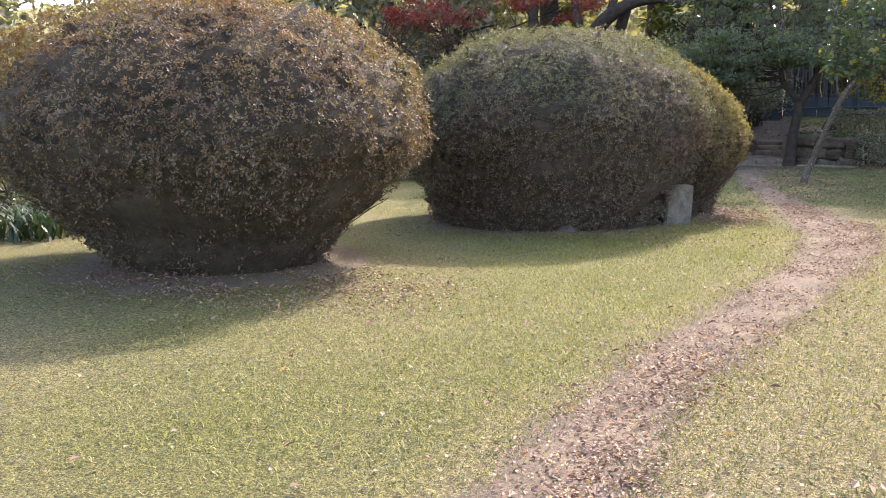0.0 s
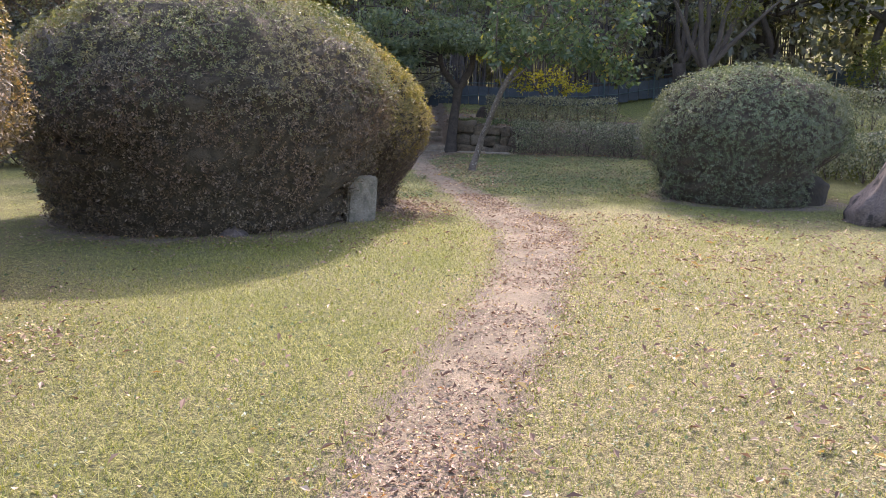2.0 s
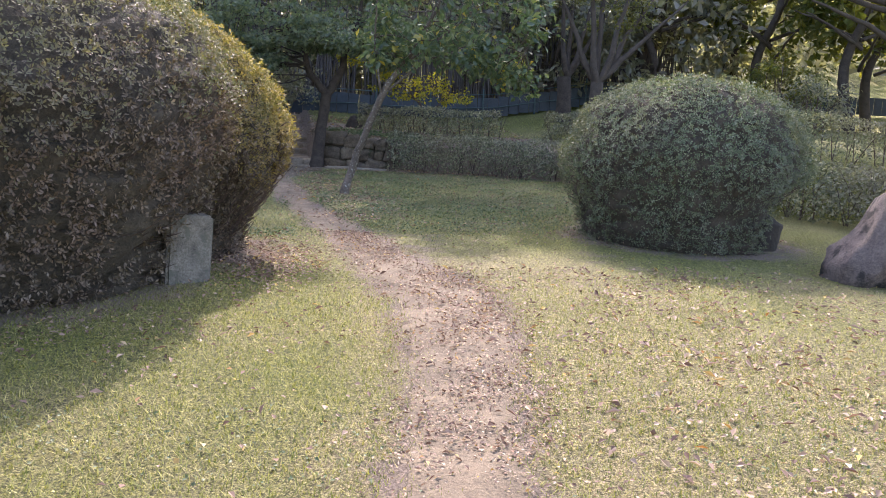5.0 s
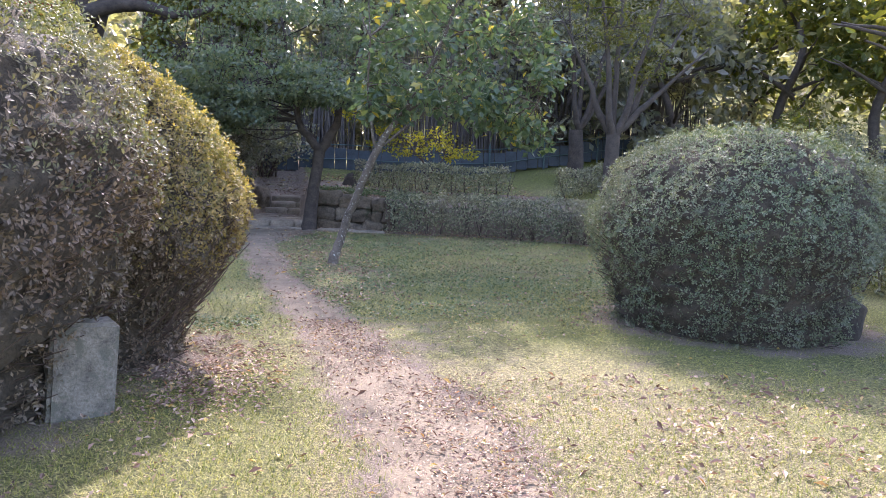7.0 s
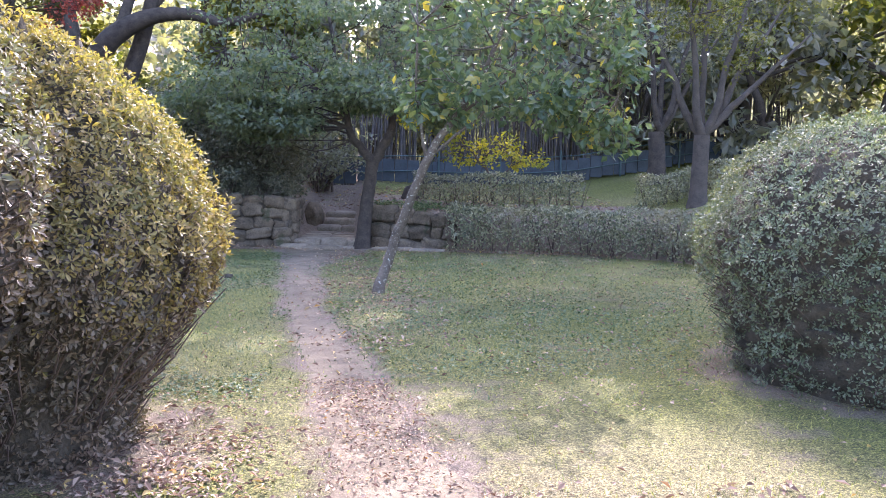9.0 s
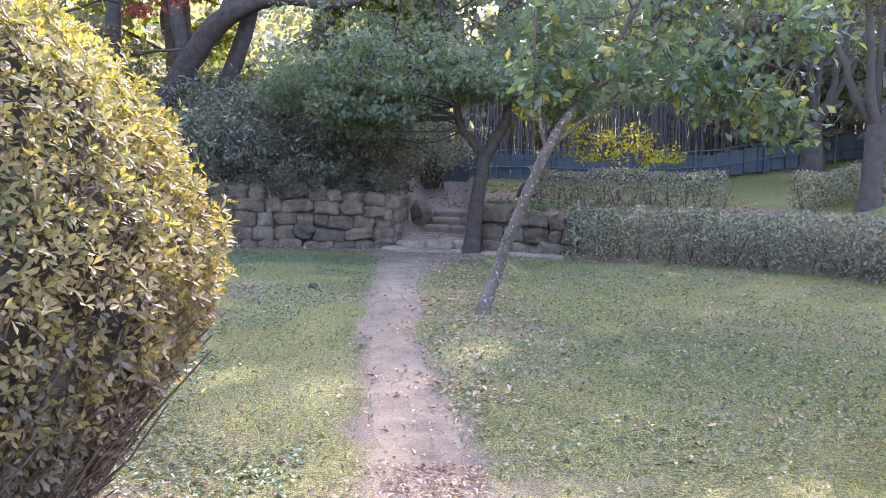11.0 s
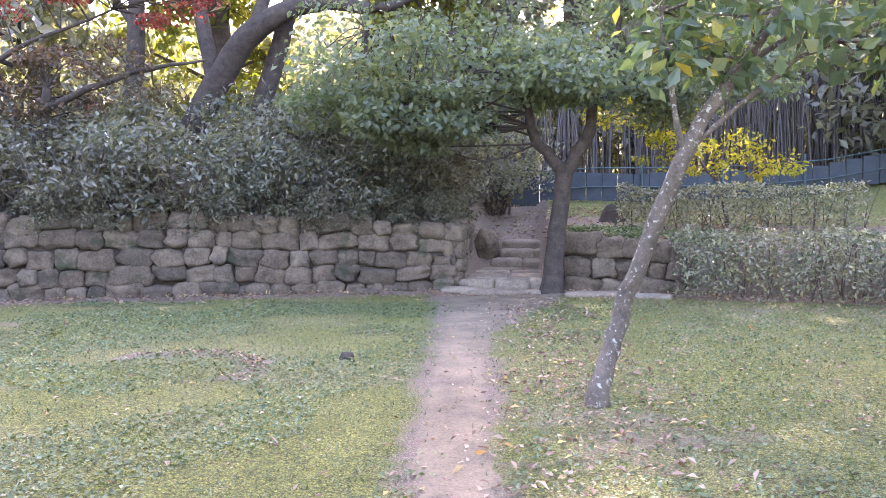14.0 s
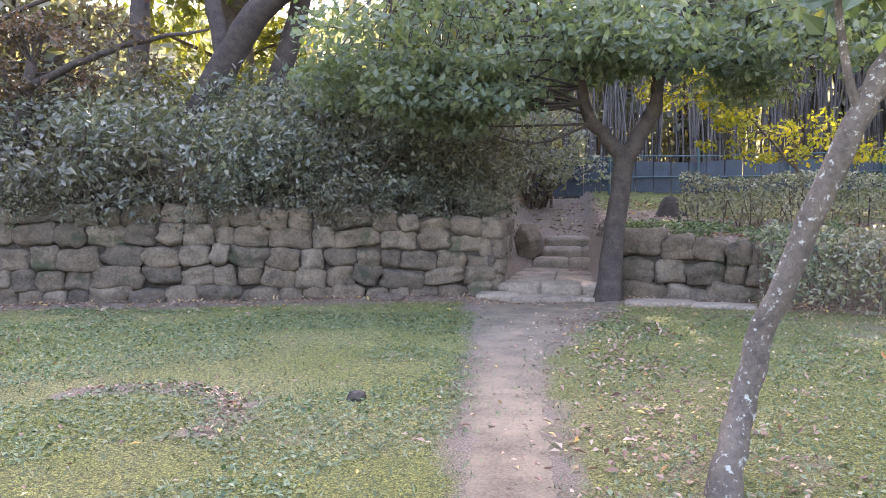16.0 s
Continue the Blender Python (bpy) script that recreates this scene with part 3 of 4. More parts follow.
def tree(name, x, y, trunk, limbs, clumps, per, leaf, width, bark, mat, label, droop=0.3, flat=0.6, twig_r=0.02):
    """trunk and limbs in metres from the foot; every clump hangs on a twig from the nearest limb."""
    root = empty(name, x, y, float(height(x, y)))
    paths = [smooth_path(trunk, 5, 0.006)] + [smooth_path(l, 4, 0.015) for l in limbs]
    nodes = np.concatenate([p[len(p) // 3:] for p in paths])
    for c in (clumps if twig_r < 0.03 else clumps[::3]):
        d = np.linalg.norm(nodes[:, :3] - np.asarray(c[:3]), axis=1) + 0.4 * np.maximum(nodes[:, 2] - c[2], 0)
        q = nodes[np.argmin(d)]
        paths.append(branch(q[:3], c[:3], max(min(q[3] * 0.5, 0.022), twig_r * 0.7), 0.008, 0.05, 3))
        for _ in range(1):
            e = np.asarray(c[:3]) + rng.normal(size=3) * c[3] * 0.5
            paths.append(branch(c[:3], e, 0.009, 0.003, 0.05, 2))
    main = 1 + len(limbs)
    v, f = tubes(paths[:main], 8)
    w, h = tubes(paths[main:], 3)
    mesh_object("trunk", np.concatenate([v, w]), np.concatenate([f, h + len(v)]), bark, root)
    v, f = crown(clumps, per, leaf, width, 0.9, droop, flat)
    tagged(mesh_object("leaves", v, f, mat, root, False), kind="stuff")
    return tagged(root, label, "tree")


def cloud(n, cx, cy, cz, rx, ry, rz, size, seed):
    g = np.random.default_rng(seed)
    o = unit(g.normal(size=(n, 3))) * g.uniform(0.25, 1, (n, 1)) ** 0.5
    return np.column_stack([cx + o[:, 0] * rx, cy + o[:, 1] * ry, cz + o[:, 2] * rz, size * g.uniform(0.6, 1.3, n)])


# the leaning young tree on the lawn
LEAN_TRUNK = [(-0.03, -0.06, -0.12, 0.11), (0.03, 0.06, 0.12, 0.08), (0.19, 0.33, 0.55, 0.068), (0.40, 0.34, 1.15, 0.062), (0.64, 0.31, 1.75, 0.062), (0.80, 0.35, 2.05, 0.056), (1.02, 0.41, 2.35, 0.05), (1.30, 0.47, 2.75, 0.046), (1.52, 0.5, 3.2, 0.04), (2.0, 0.6, 4.4, 0.02)]
lean_clumps = np.concatenate([cloud(30, 1.5, 0.7, 3.55, 1.15, 1.2, 1.0, 0.42, 3), cloud(24, 2.9, 0.7, 3.2, 1.0, 1.1, 1.0, 0.42, 4), cloud(22, 2.2, 0.8, 4.7, 1.7, 1.3, 0.8, 0.5, 5), cloud(9, 3.3, 0.5, 2.35, 0.5, 0.6, 0.3, 0.32, 6), cloud(14, 1.0, 0.4, 2.75, 0.75, 0.7, 0.4, 0.32, 7), cloud(12, 2.2, 0.5, 2.6, 0.8, 0.8, 0.35, 0.32, 8)])
tree("persimmon_tree", 0.76, 19.72, LEAN_TRUNK,
     [[(0.68, 0.32, 1.82, 0.022), (1.5, 0.4, 2.45, 0.018), (2.6, 0.4, 2.9, 0.015), (3.3, 0.3, 2.7, 0.01)], [(0.66, 0.31, 1.8, 0.024), (0.5, 0.3, 2.6, 0.018), (0.5, 0.3, 3.6, 0.012)], [(1.02, 0.41, 2.35, 0.024), (2.0, 0.9, 3.1, 0.02), (2.9, 1.2, 3.9, 0.012)]],
     lean_clumps, 36, 0.15, 0.09, LICHEN_BARK, PERSIMMON, "young leaning tree with lichen-spotted trunk and broad green leaves", 0.5, 0.8)

# the dark maple at the foot of the steps
map_clumps = np.concatenate([cloud(46, -1.6, 0.2, 3.45, 3.0, 2.4, 0.8, 0.75, 11), cloud(30, 1.4, -0.3, 3.35, 2.2, 2.0, 0.7, 0.7, 12), cloud(40, -0.3, 0.5, 5.2, 3.6, 2.6, 1.1, 0.85, 13), cloud(22, -2.6, 0.3, 3.0, 1.7, 1.5, 0.45, 0.6, 14), cloud(14, 0.6, -0.3, 3.2, 1.4, 1.2, 0.35, 0.6, 15), cloud(16, 2.6, -0.2, 3.5, 1.6, 1.2, 0.5, 0.6, 16)])
map_clumps = np.concatenate([map_clumps, cloud(26, -2.1, -0.5, 2.75, 1.3, 1.0, 0.45, 0.5, 17)])
map_clumps = map_clumps[~((np.abs(map_clumps[:, 0] - 0.2) < 0.85) & (map_clumps[:, 2] < 3.05))]
tree("maple_tree", 0.6, 27.05, [(0, 0, -0.1, 0.23), (0.02, 0, 0.25, 0.17), (0.08, 0, 0.9, 0.145), (0.16, 0.02, 1.5, 0.135), (0.22, 0.03, 1.98, 0.145)],
     [[(0.21, 0.03, 1.9, 0.11), (-0.02, 0.0, 2.18, 0.095), (-0.28, 0.0, 2.52, 0.085), (-0.55, 0.0, 3.3, 0.06), (-1.6, 0.1, 4.2, 0.03), (-3.0, 0.2, 4.3, 0.012)],
      [(0.22, 0.03, 1.92, 0.125), (0.45, 0.05, 2.3, 0.115), (0.63, 0.05, 2.65, 0.10), (0.68, 0.05, 3.15, 0.08), (0.98, 0.1, 3.75, 0.06), (1.2, 0.3, 5.2, 0.03)],
      [(0.68, 0.05, 3.0, 0.05), (1.3, 0.1, 3.35, 0.04), (2.3, 0.1, 3.8, 0.025), (3.2, 0.1, 3.9, 0.012)],
      [(-0.55, 0, 3.3, 0.05), (-0.7, 0.3, 4.6, 0.04), (-0.9, 0.4, 5.8, 0.015)]], map_clumps, 170, 0.115, 0.075, BARK, HAZED_MAPLE_LEAF, "maple with a forked dark trunk and feathery green layers", 0.45, 0.3)

# yellow shrub behind the hedge
tree("yellow_shrub", 4.1, 30.4, [(0, 0, 0, 0.05), (-0.1, 0, 0.6, 0.04), (-0.3, 0, 1.2, 0.025)], [[(-0.05, 0, 0.4, 0.03), (0.5, 0, 1.0, 0.02), (1.0, 0, 1.2, 0.01)], [(-0.2, 0, 0.9, 0.03), (-0.9, 0, 1.7, 0.02), (-1.4, 0, 2.2, 0.01)]], np.concatenate([cloud(24, -0.5, 0, 1.5, 1.3, 0.6, 0.55, 0.32, 21), cloud(14, -1.2, 0, 2.0, 0.6, 0.5, 0.4, 0.3, 22), cloud(14, -2.1, 0, 2.3, 0.7, 0.5, 0.4, 0.3, 24), cloud(9, 0.9, 0, 1.15, 0.5, 0.4, 0.25, 0.25, 23)]), 38, 0.10, 0.06, TWIG, YELLOW_LEAF, "small shrub with glowing yellow autumn leaves", 0.5, 0.6)

# the many-stemmed tree on the terrace
fork_limbs = []
for k, (dx, dy, hz) in enumerate([(-1.4, 0.2, 4.0), (-0.7, -0.3, 5.4), (0.3, 0.3, 5.8), (1.3, -0.2, 5.2), (2.2, 0.3, 4.4), (2.6, 0.0, 3.6)]):
    fork_limbs.append([(0.05, 0, 1.55, 0.11), (dx * 0.22, dy * 0.4, 2.1, 0.09), (dx * 0.5, dy * 0.7, 0.8 + hz * 0.55, 0.06), (dx, dy, hz + 0.4, 0.02)])
spread = np.concatenate([cloud(56, 0.4, 0.2, 5.3, 3.2, 2.2, 1.7, 0.6, 31), cloud(10, 0.3, 0, 3.6, 1.4, 0.8, 0.7, 0.35, 32)])
tree("bare_limbed_tree", 8.3, 27.0, [(0, 0, -0.1, 0.27), (0.02, 0, 0.4, 0.21), (0.05, 0, 1.6, 0.19)], fork_limbs, spread, 60, 0.10, 0.055, PALE_BARK, LIGHT_LEAF, "spreading tree with many bare limbs and thin yellow-green leaves", 0.4, 0.7)
tree("bare_limbed_tree", 9.2, 32.0, [(0, 0, -0.1, 0.34), (0.0, 0, 0.5, 0.27), (-0.05, 0, 1.5, 0.24)], fork_limbs[1:5], spread, 50, 0.11, 0.06, BARK, HAZED_FOREST_LEAF, "dark stout-trunked tree spreading low limbs on the terrace lawn", 0.4, 0.7)

# the big dark tree above the stone wall
tree("oak_tree", -7.9, 31.5, [(0, 0, -0.2, 0.44), (0.35, 0, 0.9, 0.37), (0.8, 0, 1.8, 0.34), (1.3, 0, 2.65, 0.31), (2.0, -0.1, 3.5, 0.28), (2.9, -0.2, 3.98, 0.22), (3.9, -0.3, 4.1, 0.17), (5.0, -0.4, 3.92, 0.13), (6.2, -0.5, 4.3, 0.05)],
     [[(1.2, 0, 2.4, 0.2), (0.8, 0.2, 4.0, 0.17), (0.5, 0.3, 6.5, 0.1), (0.2, 0.5, 9.5, 0.04)], [(2.1, -0.1, 3.55, 0.17), (2.5, 0.2, 5.2, 0.13), (3.2, 0.6, 8.5, 0.04)]],
     np.concatenate([cloud(56, 1.5, 0, 8.6, 5.0, 3.6, 2.2, 1.1, 41), cloud(8, 5.8, -0.6, 5.2, 1.2, 1.2, 0.5, 0.6, 42)]), 110, 0.16, 0.08, BARK, HAZED_FOREST_LEAF, "large old tree with a thick leaning dark trunk above the wall", 0.4, 0.6)
tree("straight_tree", -6.5, 32.0, [(0, 0, -0.2, 0.30), (0.3, 0, 1.0, 0.26), (0.7, 0, 2.2, 0.24), (1.2, 0, 3.7, 0.21), (1.7, 0, 6, 0.15), (1.9, 0, 9.5, 0.06)], [[(1.3, 0, 4.2, 0.1), (2.4, 0.2, 5.4, 0.07), (3.8, 0.2, 6.2, 0.03)]], cloud(46, 1.8, 0, 8.5, 3.4, 2.8, 2.0, 1.0, 43), 100, 0.16, 0.08, BARK, HAZED_FOREST_LEAF, "upright dark-trunked tree above the stone wall", 0.4, 0.6)
tree("straight_tree", -9.4, 32.2, [(0, 0, -0.2, 0.30), (0.25, 0, 1.4, 0.25), (0.45, 0, 3.2, 0.22), (0.6, 0, 6, 0.15), (0.8, 0, 9, 0.06)], [[(0.5, 0, 3.8, 0.1), (-0.6, 0.2, 5.2, 0.07), (-2.0, 0.2, 6.2, 0.03)]], cloud(36, 0.4, 0, 8.3, 3.0, 2.6, 1.8, 1.0, 44), 90, 0.16, 0.08, BARK, HAZED_FOREST_LEAF, "upright dark-trunked tree above the stone wall", 0.4, 0.6)

# red maple far along the terrace
tree("red_maple_tree", -11.5, 28.5, [(0, 0, 0, 0.16), (0.2, 0, 1.2, 0.13), (0.4, 0, 2.4, 0.08)], [[(0.2, 0, 1.2, 0.08), (-1.2, 0, 2.6, 0.05), (-2.6, 0, 3.4, 0.02)], [(0.3, 0, 1.8, 0.08), (2.0, 0, 2.9, 0.05), (4.0, 0, 3.6, 0.02)]], np.concatenate([cloud(30, -0.5, 0, 3.9, 2.3, 1.6, 0.7, 0.6, 51), cloud(24, 4.6, -0.3, 3.9, 2.0, 1.4, 0.6, 0.55, 52)]), 110, 0.10, 0.06, BARK, RED_LEAF, "maple with deep red autumn leaves above the bank", 0.4, 0.4)
tree("bronze_maple_tree", -8.8, 27.8, [(0, 0, 0, 0.16), (0.2, 0, 1.2, 0.13), (0.4, 0, 2.2, 0.08)], [[(0.2, 0, 1.0, 0.08), (-2.0, 0, 2.0, 0.05), (-4.6, 0, 2.4, 0.02)], [(0.3, 0, 1.8, 0.08), (2.0, 0, 2.4, 0.05), (3.4, 0, 2.6, 0.02)]], np.concatenate([cloud(40, -4.0, 0, 2.3, 4.2, 1.5, 1.1, 0.7, 53), cloud(24, 1.0, 0, 2.2, 2.2, 1.2, 0.9, 0.6, 54)]), 110, 0.10, 0.06, BARK, BROWN_LEAF, "maple with dull bronze leaves spreading over the bank", 0.4, 0.4)


def forest_tree(name, seed, tall, spread, mat, label, bark=BARK, low=0.22, n=60, per=42, leaf=0.40):
    g = np.random.default_rng(seed)
    tr = [(0, 0, -0.4, 0.03 * tall), (g.normal() * 0.2, g.normal() * 0.2, tall * 0.3, 0.022 * tall), (g.normal() * 0.4, g.normal() * 0.4, tall * 0.6, 0.015 * tall), (g.normal() * 0.5, g.normal() * 0.5, tall * 0.93, 0.03)]
    limbs = []
    for k in range(7):
        t, hz = g.uniform(0, 6.28), tall * g.uniform(0.25, 0.7)
        limbs.append([(0, 0, hz, 0.07), (math.cos(t) * spread * 0.45, math.sin(t) * spread * 0.45, hz + tall * 0.08, 0.05), (math.cos(t) * spread * 0.85, math.sin(t) * spread * 0.85, hz + tall * 0.13, 0.02)])
    c = cloud(n, 0, 0, tall * (low + 1) / 2, spread, spread, tall * (1 - low) / 2, 0.19 * tall ** 0.5 * spread ** 0.5, seed)
    c[:, :2] *= np.interp(c[:, 2:3], [0, tall * 0.5, tall], [1.0, 1.0, 0.55])
    return tree(name, 0, 0, tr, limbs, c, per, leaf, leaf * 0.55, bark, mat, label, 0.4, 0.65, 0.03)


def understory(name, seed, w, tall, mat, label, n=42, per=110, leaf=0.125):
    """A broad leafy shrub down to the ground."""
    root = empty(name)
    c = cloud(n, 0, 0, tall * 0.52, w, w * 0.8, tall * 0.46, 0.5, seed)
    paths = [branch((rng.normal() * 0.1, rng.normal() * 0.1, -0.1), q[:3], 0.035, 0.008, 0.1, 3) for q in c]
    v, f = tubes(paths, 3)
    tagged(mesh_object("stems", v, f, TWIG, root), kind="stuff")
    v, f = crown(c, per, leaf, leaf * 0.48, 0.9, 0.3, 0.7)
    tagged(mesh_object("leaves", v, f, mat, root, False), kind="stuff")
    return tagged(root, label, "shrub", "shrubs on the bank")


def placed(x, y, turn, s, dz=0.0):
    return pose(x, y, float(height(x, y)) + dz, 0, 0, turn) @ Matrix.Diagonal((s, s, s, 1))


def scatter(ob, spots, dz=0.0):
    """The first spot takes the thing itself, the rest take copies."""
    for k, (x, y, turn, s) in enumerate(spots):
        if k == 0:
            first = placed(x, y, turn, s, dz)
        else:
            copy_thing(ob, placed(x, y, turn, s, dz))
    ob.matrix_basis = first


def drop_group(ob, group):
    ob["group"] = group
    return ob


wood_a = drop_group(forest_tree("woodland_tree", 61, 14.5, 4.2, HAZED_FOREST_LEAF, "tall dark green woodland tree beyond the garden"), "woodland trees")
wood_b = drop_group(forest_tree("woodland_tree", 62, 17, 4.6, HAZED_FOREST_LEAF, "tall dense woodland tree with dark trunk", BARK, 0.15, 66), "woodland trees")
wood_c = drop_group(forest_tree("woodland_tree", 63, 7.5, 3.2, LIGHT_LEAF, "woodland tree with light yellow-green leaves", PALE_BARK, 0.3, 44), "woodland trees")
wood_d = drop_group(forest_tree("woodland_tree", 64, 6.5, 3.4, HAZED_FOREST_LEAF, "low spreading dark evergreen tree", BARK, 0.08, 60), "woodland trees")
scatter(wood_a, [(-14, 37, 0, 1.25), (-1.8, 43, 80, 1.55), (4.8, 43.5, 200, 1.55), (11.5, 43.5, 130, 1.55), (-22, 31, 40, 1), (26, 34, 10, 1.05), (-31, 24, 70, 1.1), (-20.5, 17, 160, 0.9)])
# The trees at y 48 are added behind the rest to deepen the lawn's shade.
scatter(wood_b, [(-10.5, 42, 0, 1.25), (1.5, 45, 100, 1.36), (8.2, 45, 220, 1.36), (-18, 38, 50, 1), (17, 44, 140, 1.3), (-27, 33, 260, 1), (-6.0, 45, 90, 1.36), (-2.5, 48, 10, 1.5), (4.6, 48.5, 170, 1.5), (11, 48.5, 250, 1.45)])
scatter(wood_c, [(11.5, 18.6, 0, 0.95), (19, 30, 60, 1.0), (-3.2, 40, 120, 1.0), (14, 37, 200, 1.1), (-12, 44, 300, 1.2), (24, 25, 20, 1.0), (17.5, 33, 70, 1.0), (22, 33, 130, 1.0)])
scatter(wood_d, [(13.5, 34, 0, 1.0), (-13.8, 18.6, 130, 1.05), (-17.5, 11.5, 210, 1.0), (10.3, 36.8, 200, 0.9), (27, 29, 260, 1.1), (-17, 31, 30, 1.0), (-24, 28, 100, 1.0), (-12.5, 33, 60, 0.95), (3.5, 42, 90, 1.0), (8.5, 42.5, 190, 1.0), (-1.0, 42, 250, 1.1), (13, 41.5, 300, 1.1), (19, 38, 20, 1.2)])

light_shrub = drop_group(understory("light_shrub", 74, 1.8, 2.6, LIGHT_LEAF, "loose shrub with sunlit yellow-green leaves", 30, 80, 0.16), "sunlit shrubs")
scatter(light_shrub, [(-5.2, 35.5, 0, 1.1), (-7.0, 36.5, 60, 1.3), (-3.6, 37.0, 130, 1.3), (-9.5, 35.5, 210, 1.2), (16, 30, 40, 1.0), (20, 27, 90, 1.1)])
shrub_a = understory("evergreen_shrub", 71, 1.9, 2.3, HAZED_BANK_LEAF, "dense dark evergreen shrub overhanging the stone wall")
shrub_b = understory("evergreen_shrub", 72, 1.5, 1.8, HAZED_BANK_LEAF, "rounded dark green shrub on the bank", 28)
shrub_c = understory("evergreen_shrub", 73, 1.5, 2.0, HAZED_FOREST_LEAF, "loose green shrub on the shaded bank", 26, 75)
scatter(shrub_a, [(-7.4, 26.65, 0, 1), (-5.3, 27.1, 60, 0.95), (-3.5, 27.75, 20, 0.9), (-9.4, 26.5, 75, 0.9), (-2.2, 29.3, 110, 0.95), (-3.0, 30.8, 50, 1.35), (-7.0, 30.0, 240, 1.35), (-12.0, 28.6, 90, 1.4), (-10.5, 27.0, 120, 1.05), (-14, 26.6, 200, 1.1), (-17.5, 26.2, 280, 1.15), (-21, 26, 20, 1.2), (-4.4, 30.4, 150, 1.2), (-9.5, 30.5, 330, 1.3)], -0.42)
scatter(shrub_b, [(-3.3, 28.8, 0, 0.95), (-6.2, 27.3, 80, 0.8), (-9.0, 27.0, 160, 0.9), (-2.3, 29.6, 220, 0.9), (-1.9, 31.2, 20, 1.0), (-1.75, 28.7, 130, 0.62), (-1.6, 30.1, 250, 0.7), (-6.4, 26.55, 190, 0.7), (-4.4, 27.0, 10, 0.65), (-8.5, 26.15, 33, 0.62), (-7.4, 26.3, 95, 0.55), (-5.4, 26.75, 140, 0.58), (-3.4, 27.25, 250, 0.55), (-2.5, 27.6, 15, 0.55), (-1.7, 27.95, 310, 0.48), (-9.6, 26.0, 70, 0.65), (-8.3, 19.8, 40, 1.0), (-9.7, 18.3, 90, 1.1), (-11.1, 16.8, 150, 1.1), (-12.6, 15.2, 200, 1.1), (-14.2, 13.6, 260, 1.2), (-15.8, 12, 300, 1.2), (-12.3, 26.6, 280, 1.0), (-25, 25, 10, 1.4), (-11.8, 9.6, 30, 0.9), (-11.2, 11.6, 80, 0.9), (-12.8, 7.8, 140, 1.0), (-13.5, 5.6, 190, 1.0)], -0.3)
scatter(shrub_c, [(-2.6, 32.6, 0, 1.1), (-4.2, 29.2, 90, 1.0), (-2.0, 34.2, 180, 1.2), (-7.5, 29.2, 270, 1.1), (-12.5, 29.4, 40, 1.3), (-6.0, 33.5, 200, 1.3), (-1.3, 33.0, 130, 1.15), (-0.7, 34.6, 250, 1.25), (15.5, 27.5, 10, 0.9), (21, 22, 60, 1.0)])


# ---- hedges ----
def hedge(spine, wide, tall, count, label, mat=HEDGE_LEAF, leggy=True):
    root = empty("clipped_hedge", spine[0][0], spine[0][1], 0)
    sp = smooth_path([(x, y, 0, 1) for x, y in spine], 8)[:, :2]
    ds = np.concatenate([[0], np.cumsum(np.hypot(*np.diff(sp, axis=0).T))])
    t = rng.uniform(0, ds[-1], count)
    px, py = np.interp(t, ds, sp[:, 0]), np.interp(t, ds, sp[:, 1])
    ex, ey = np.interp(t + 0.05, ds, sp[:, 0]) - np.interp(t - 0.05, ds, sp[:, 0]), np.interp(t + 0.05, ds, sp[:, 1]) - np.interp(t - 0.05, ds, sp[:, 1])
    ll = np.hypot(ex, ey)
    nx, ny = -ey / ll, ex / ll
    a = rng.uniform(-0.9, math.pi + 0.9, count)
    ca, sa = np.cos(a), np.sin(a)
    k = (np.abs(ca) ** 4 + np.abs(sa) ** 4) ** -0.25
    dep = 1.04 - rng.exponential(0.14, count)
    lump = 1 + np.array([0.20 * noise.noise((u * 1.1, v * 0.8, tall * 3)) + 0.16 * noise.noise((u * 3.5, v * 2.2, tall * 5)) for u, v in zip(t, a)])
    off = ca * k * wide * 0.5 * dep * lump
    zc = tall * 0.5
    x, y = px + nx * off, py + ny * off
    z = height(px, py) + zc + sa * k * zc * dep * lump
    ok = z > height(px, py) + 0.02
    if leggy:
        ok &= (z - height(px, py) > tall * 0.35) | (rng.uniform(size=count) < 0.6)
    p = np.stack([x, y, z], 1)[ok] - np.array([spine[0][0], spine[0][1], 0])
    v, f = leaf_mesh(p, np.stack([nx * ca, ny * ca, sa + 0.3], 1)[ok], 0.08, 0.042, 0.9)
    tagged(mesh_object("foliage", v, f, mat, root, False), kind="stuff")
    paths = []
    for s in np.arange(0.05, ds[-1], 0.26):
        bx, by = np.interp(s, ds, sp[:, 0]) + rng.normal() * wide * 0.15, np.interp(s, ds, sp[:, 1]) + rng.normal() * wide * 0.15
        g = float(height(bx, by))
        for _ in range(2):
            tx, ty = bx + rng.normal() * wide * 0.22, by + rng.normal() * wide * 0.22
            paths.append(smooth_path([(bx - spine[0][0], by - spine[0][1], g - 0.03, 0.011), ((bx + tx) / 2 - spine[0][0], (by + ty) / 2 - spine[0][1], g + tall * 0.5, 0.008), (tx - spine[0][0], ty - spine[0][1], g + tall * 0.93, 0.004)], 2))
    v, f = tubes(paths, 4)
    tagged(mesh_object("stems", v, f, TWIG, root), kind="stuff")
    return tagged(root, label, "hedge", "clipped hedges")


hedge([(2.5, 26.55), (4.5, 25.85), (6.3, 24.9), (7.4, 22.8), (8.1, 19.5), (9.0, 16.6), (11.5, 14.6), (16, 13.2)], 0.95, 0.98, 40000, "long knee-high clipped hedge with dusty green leaves")
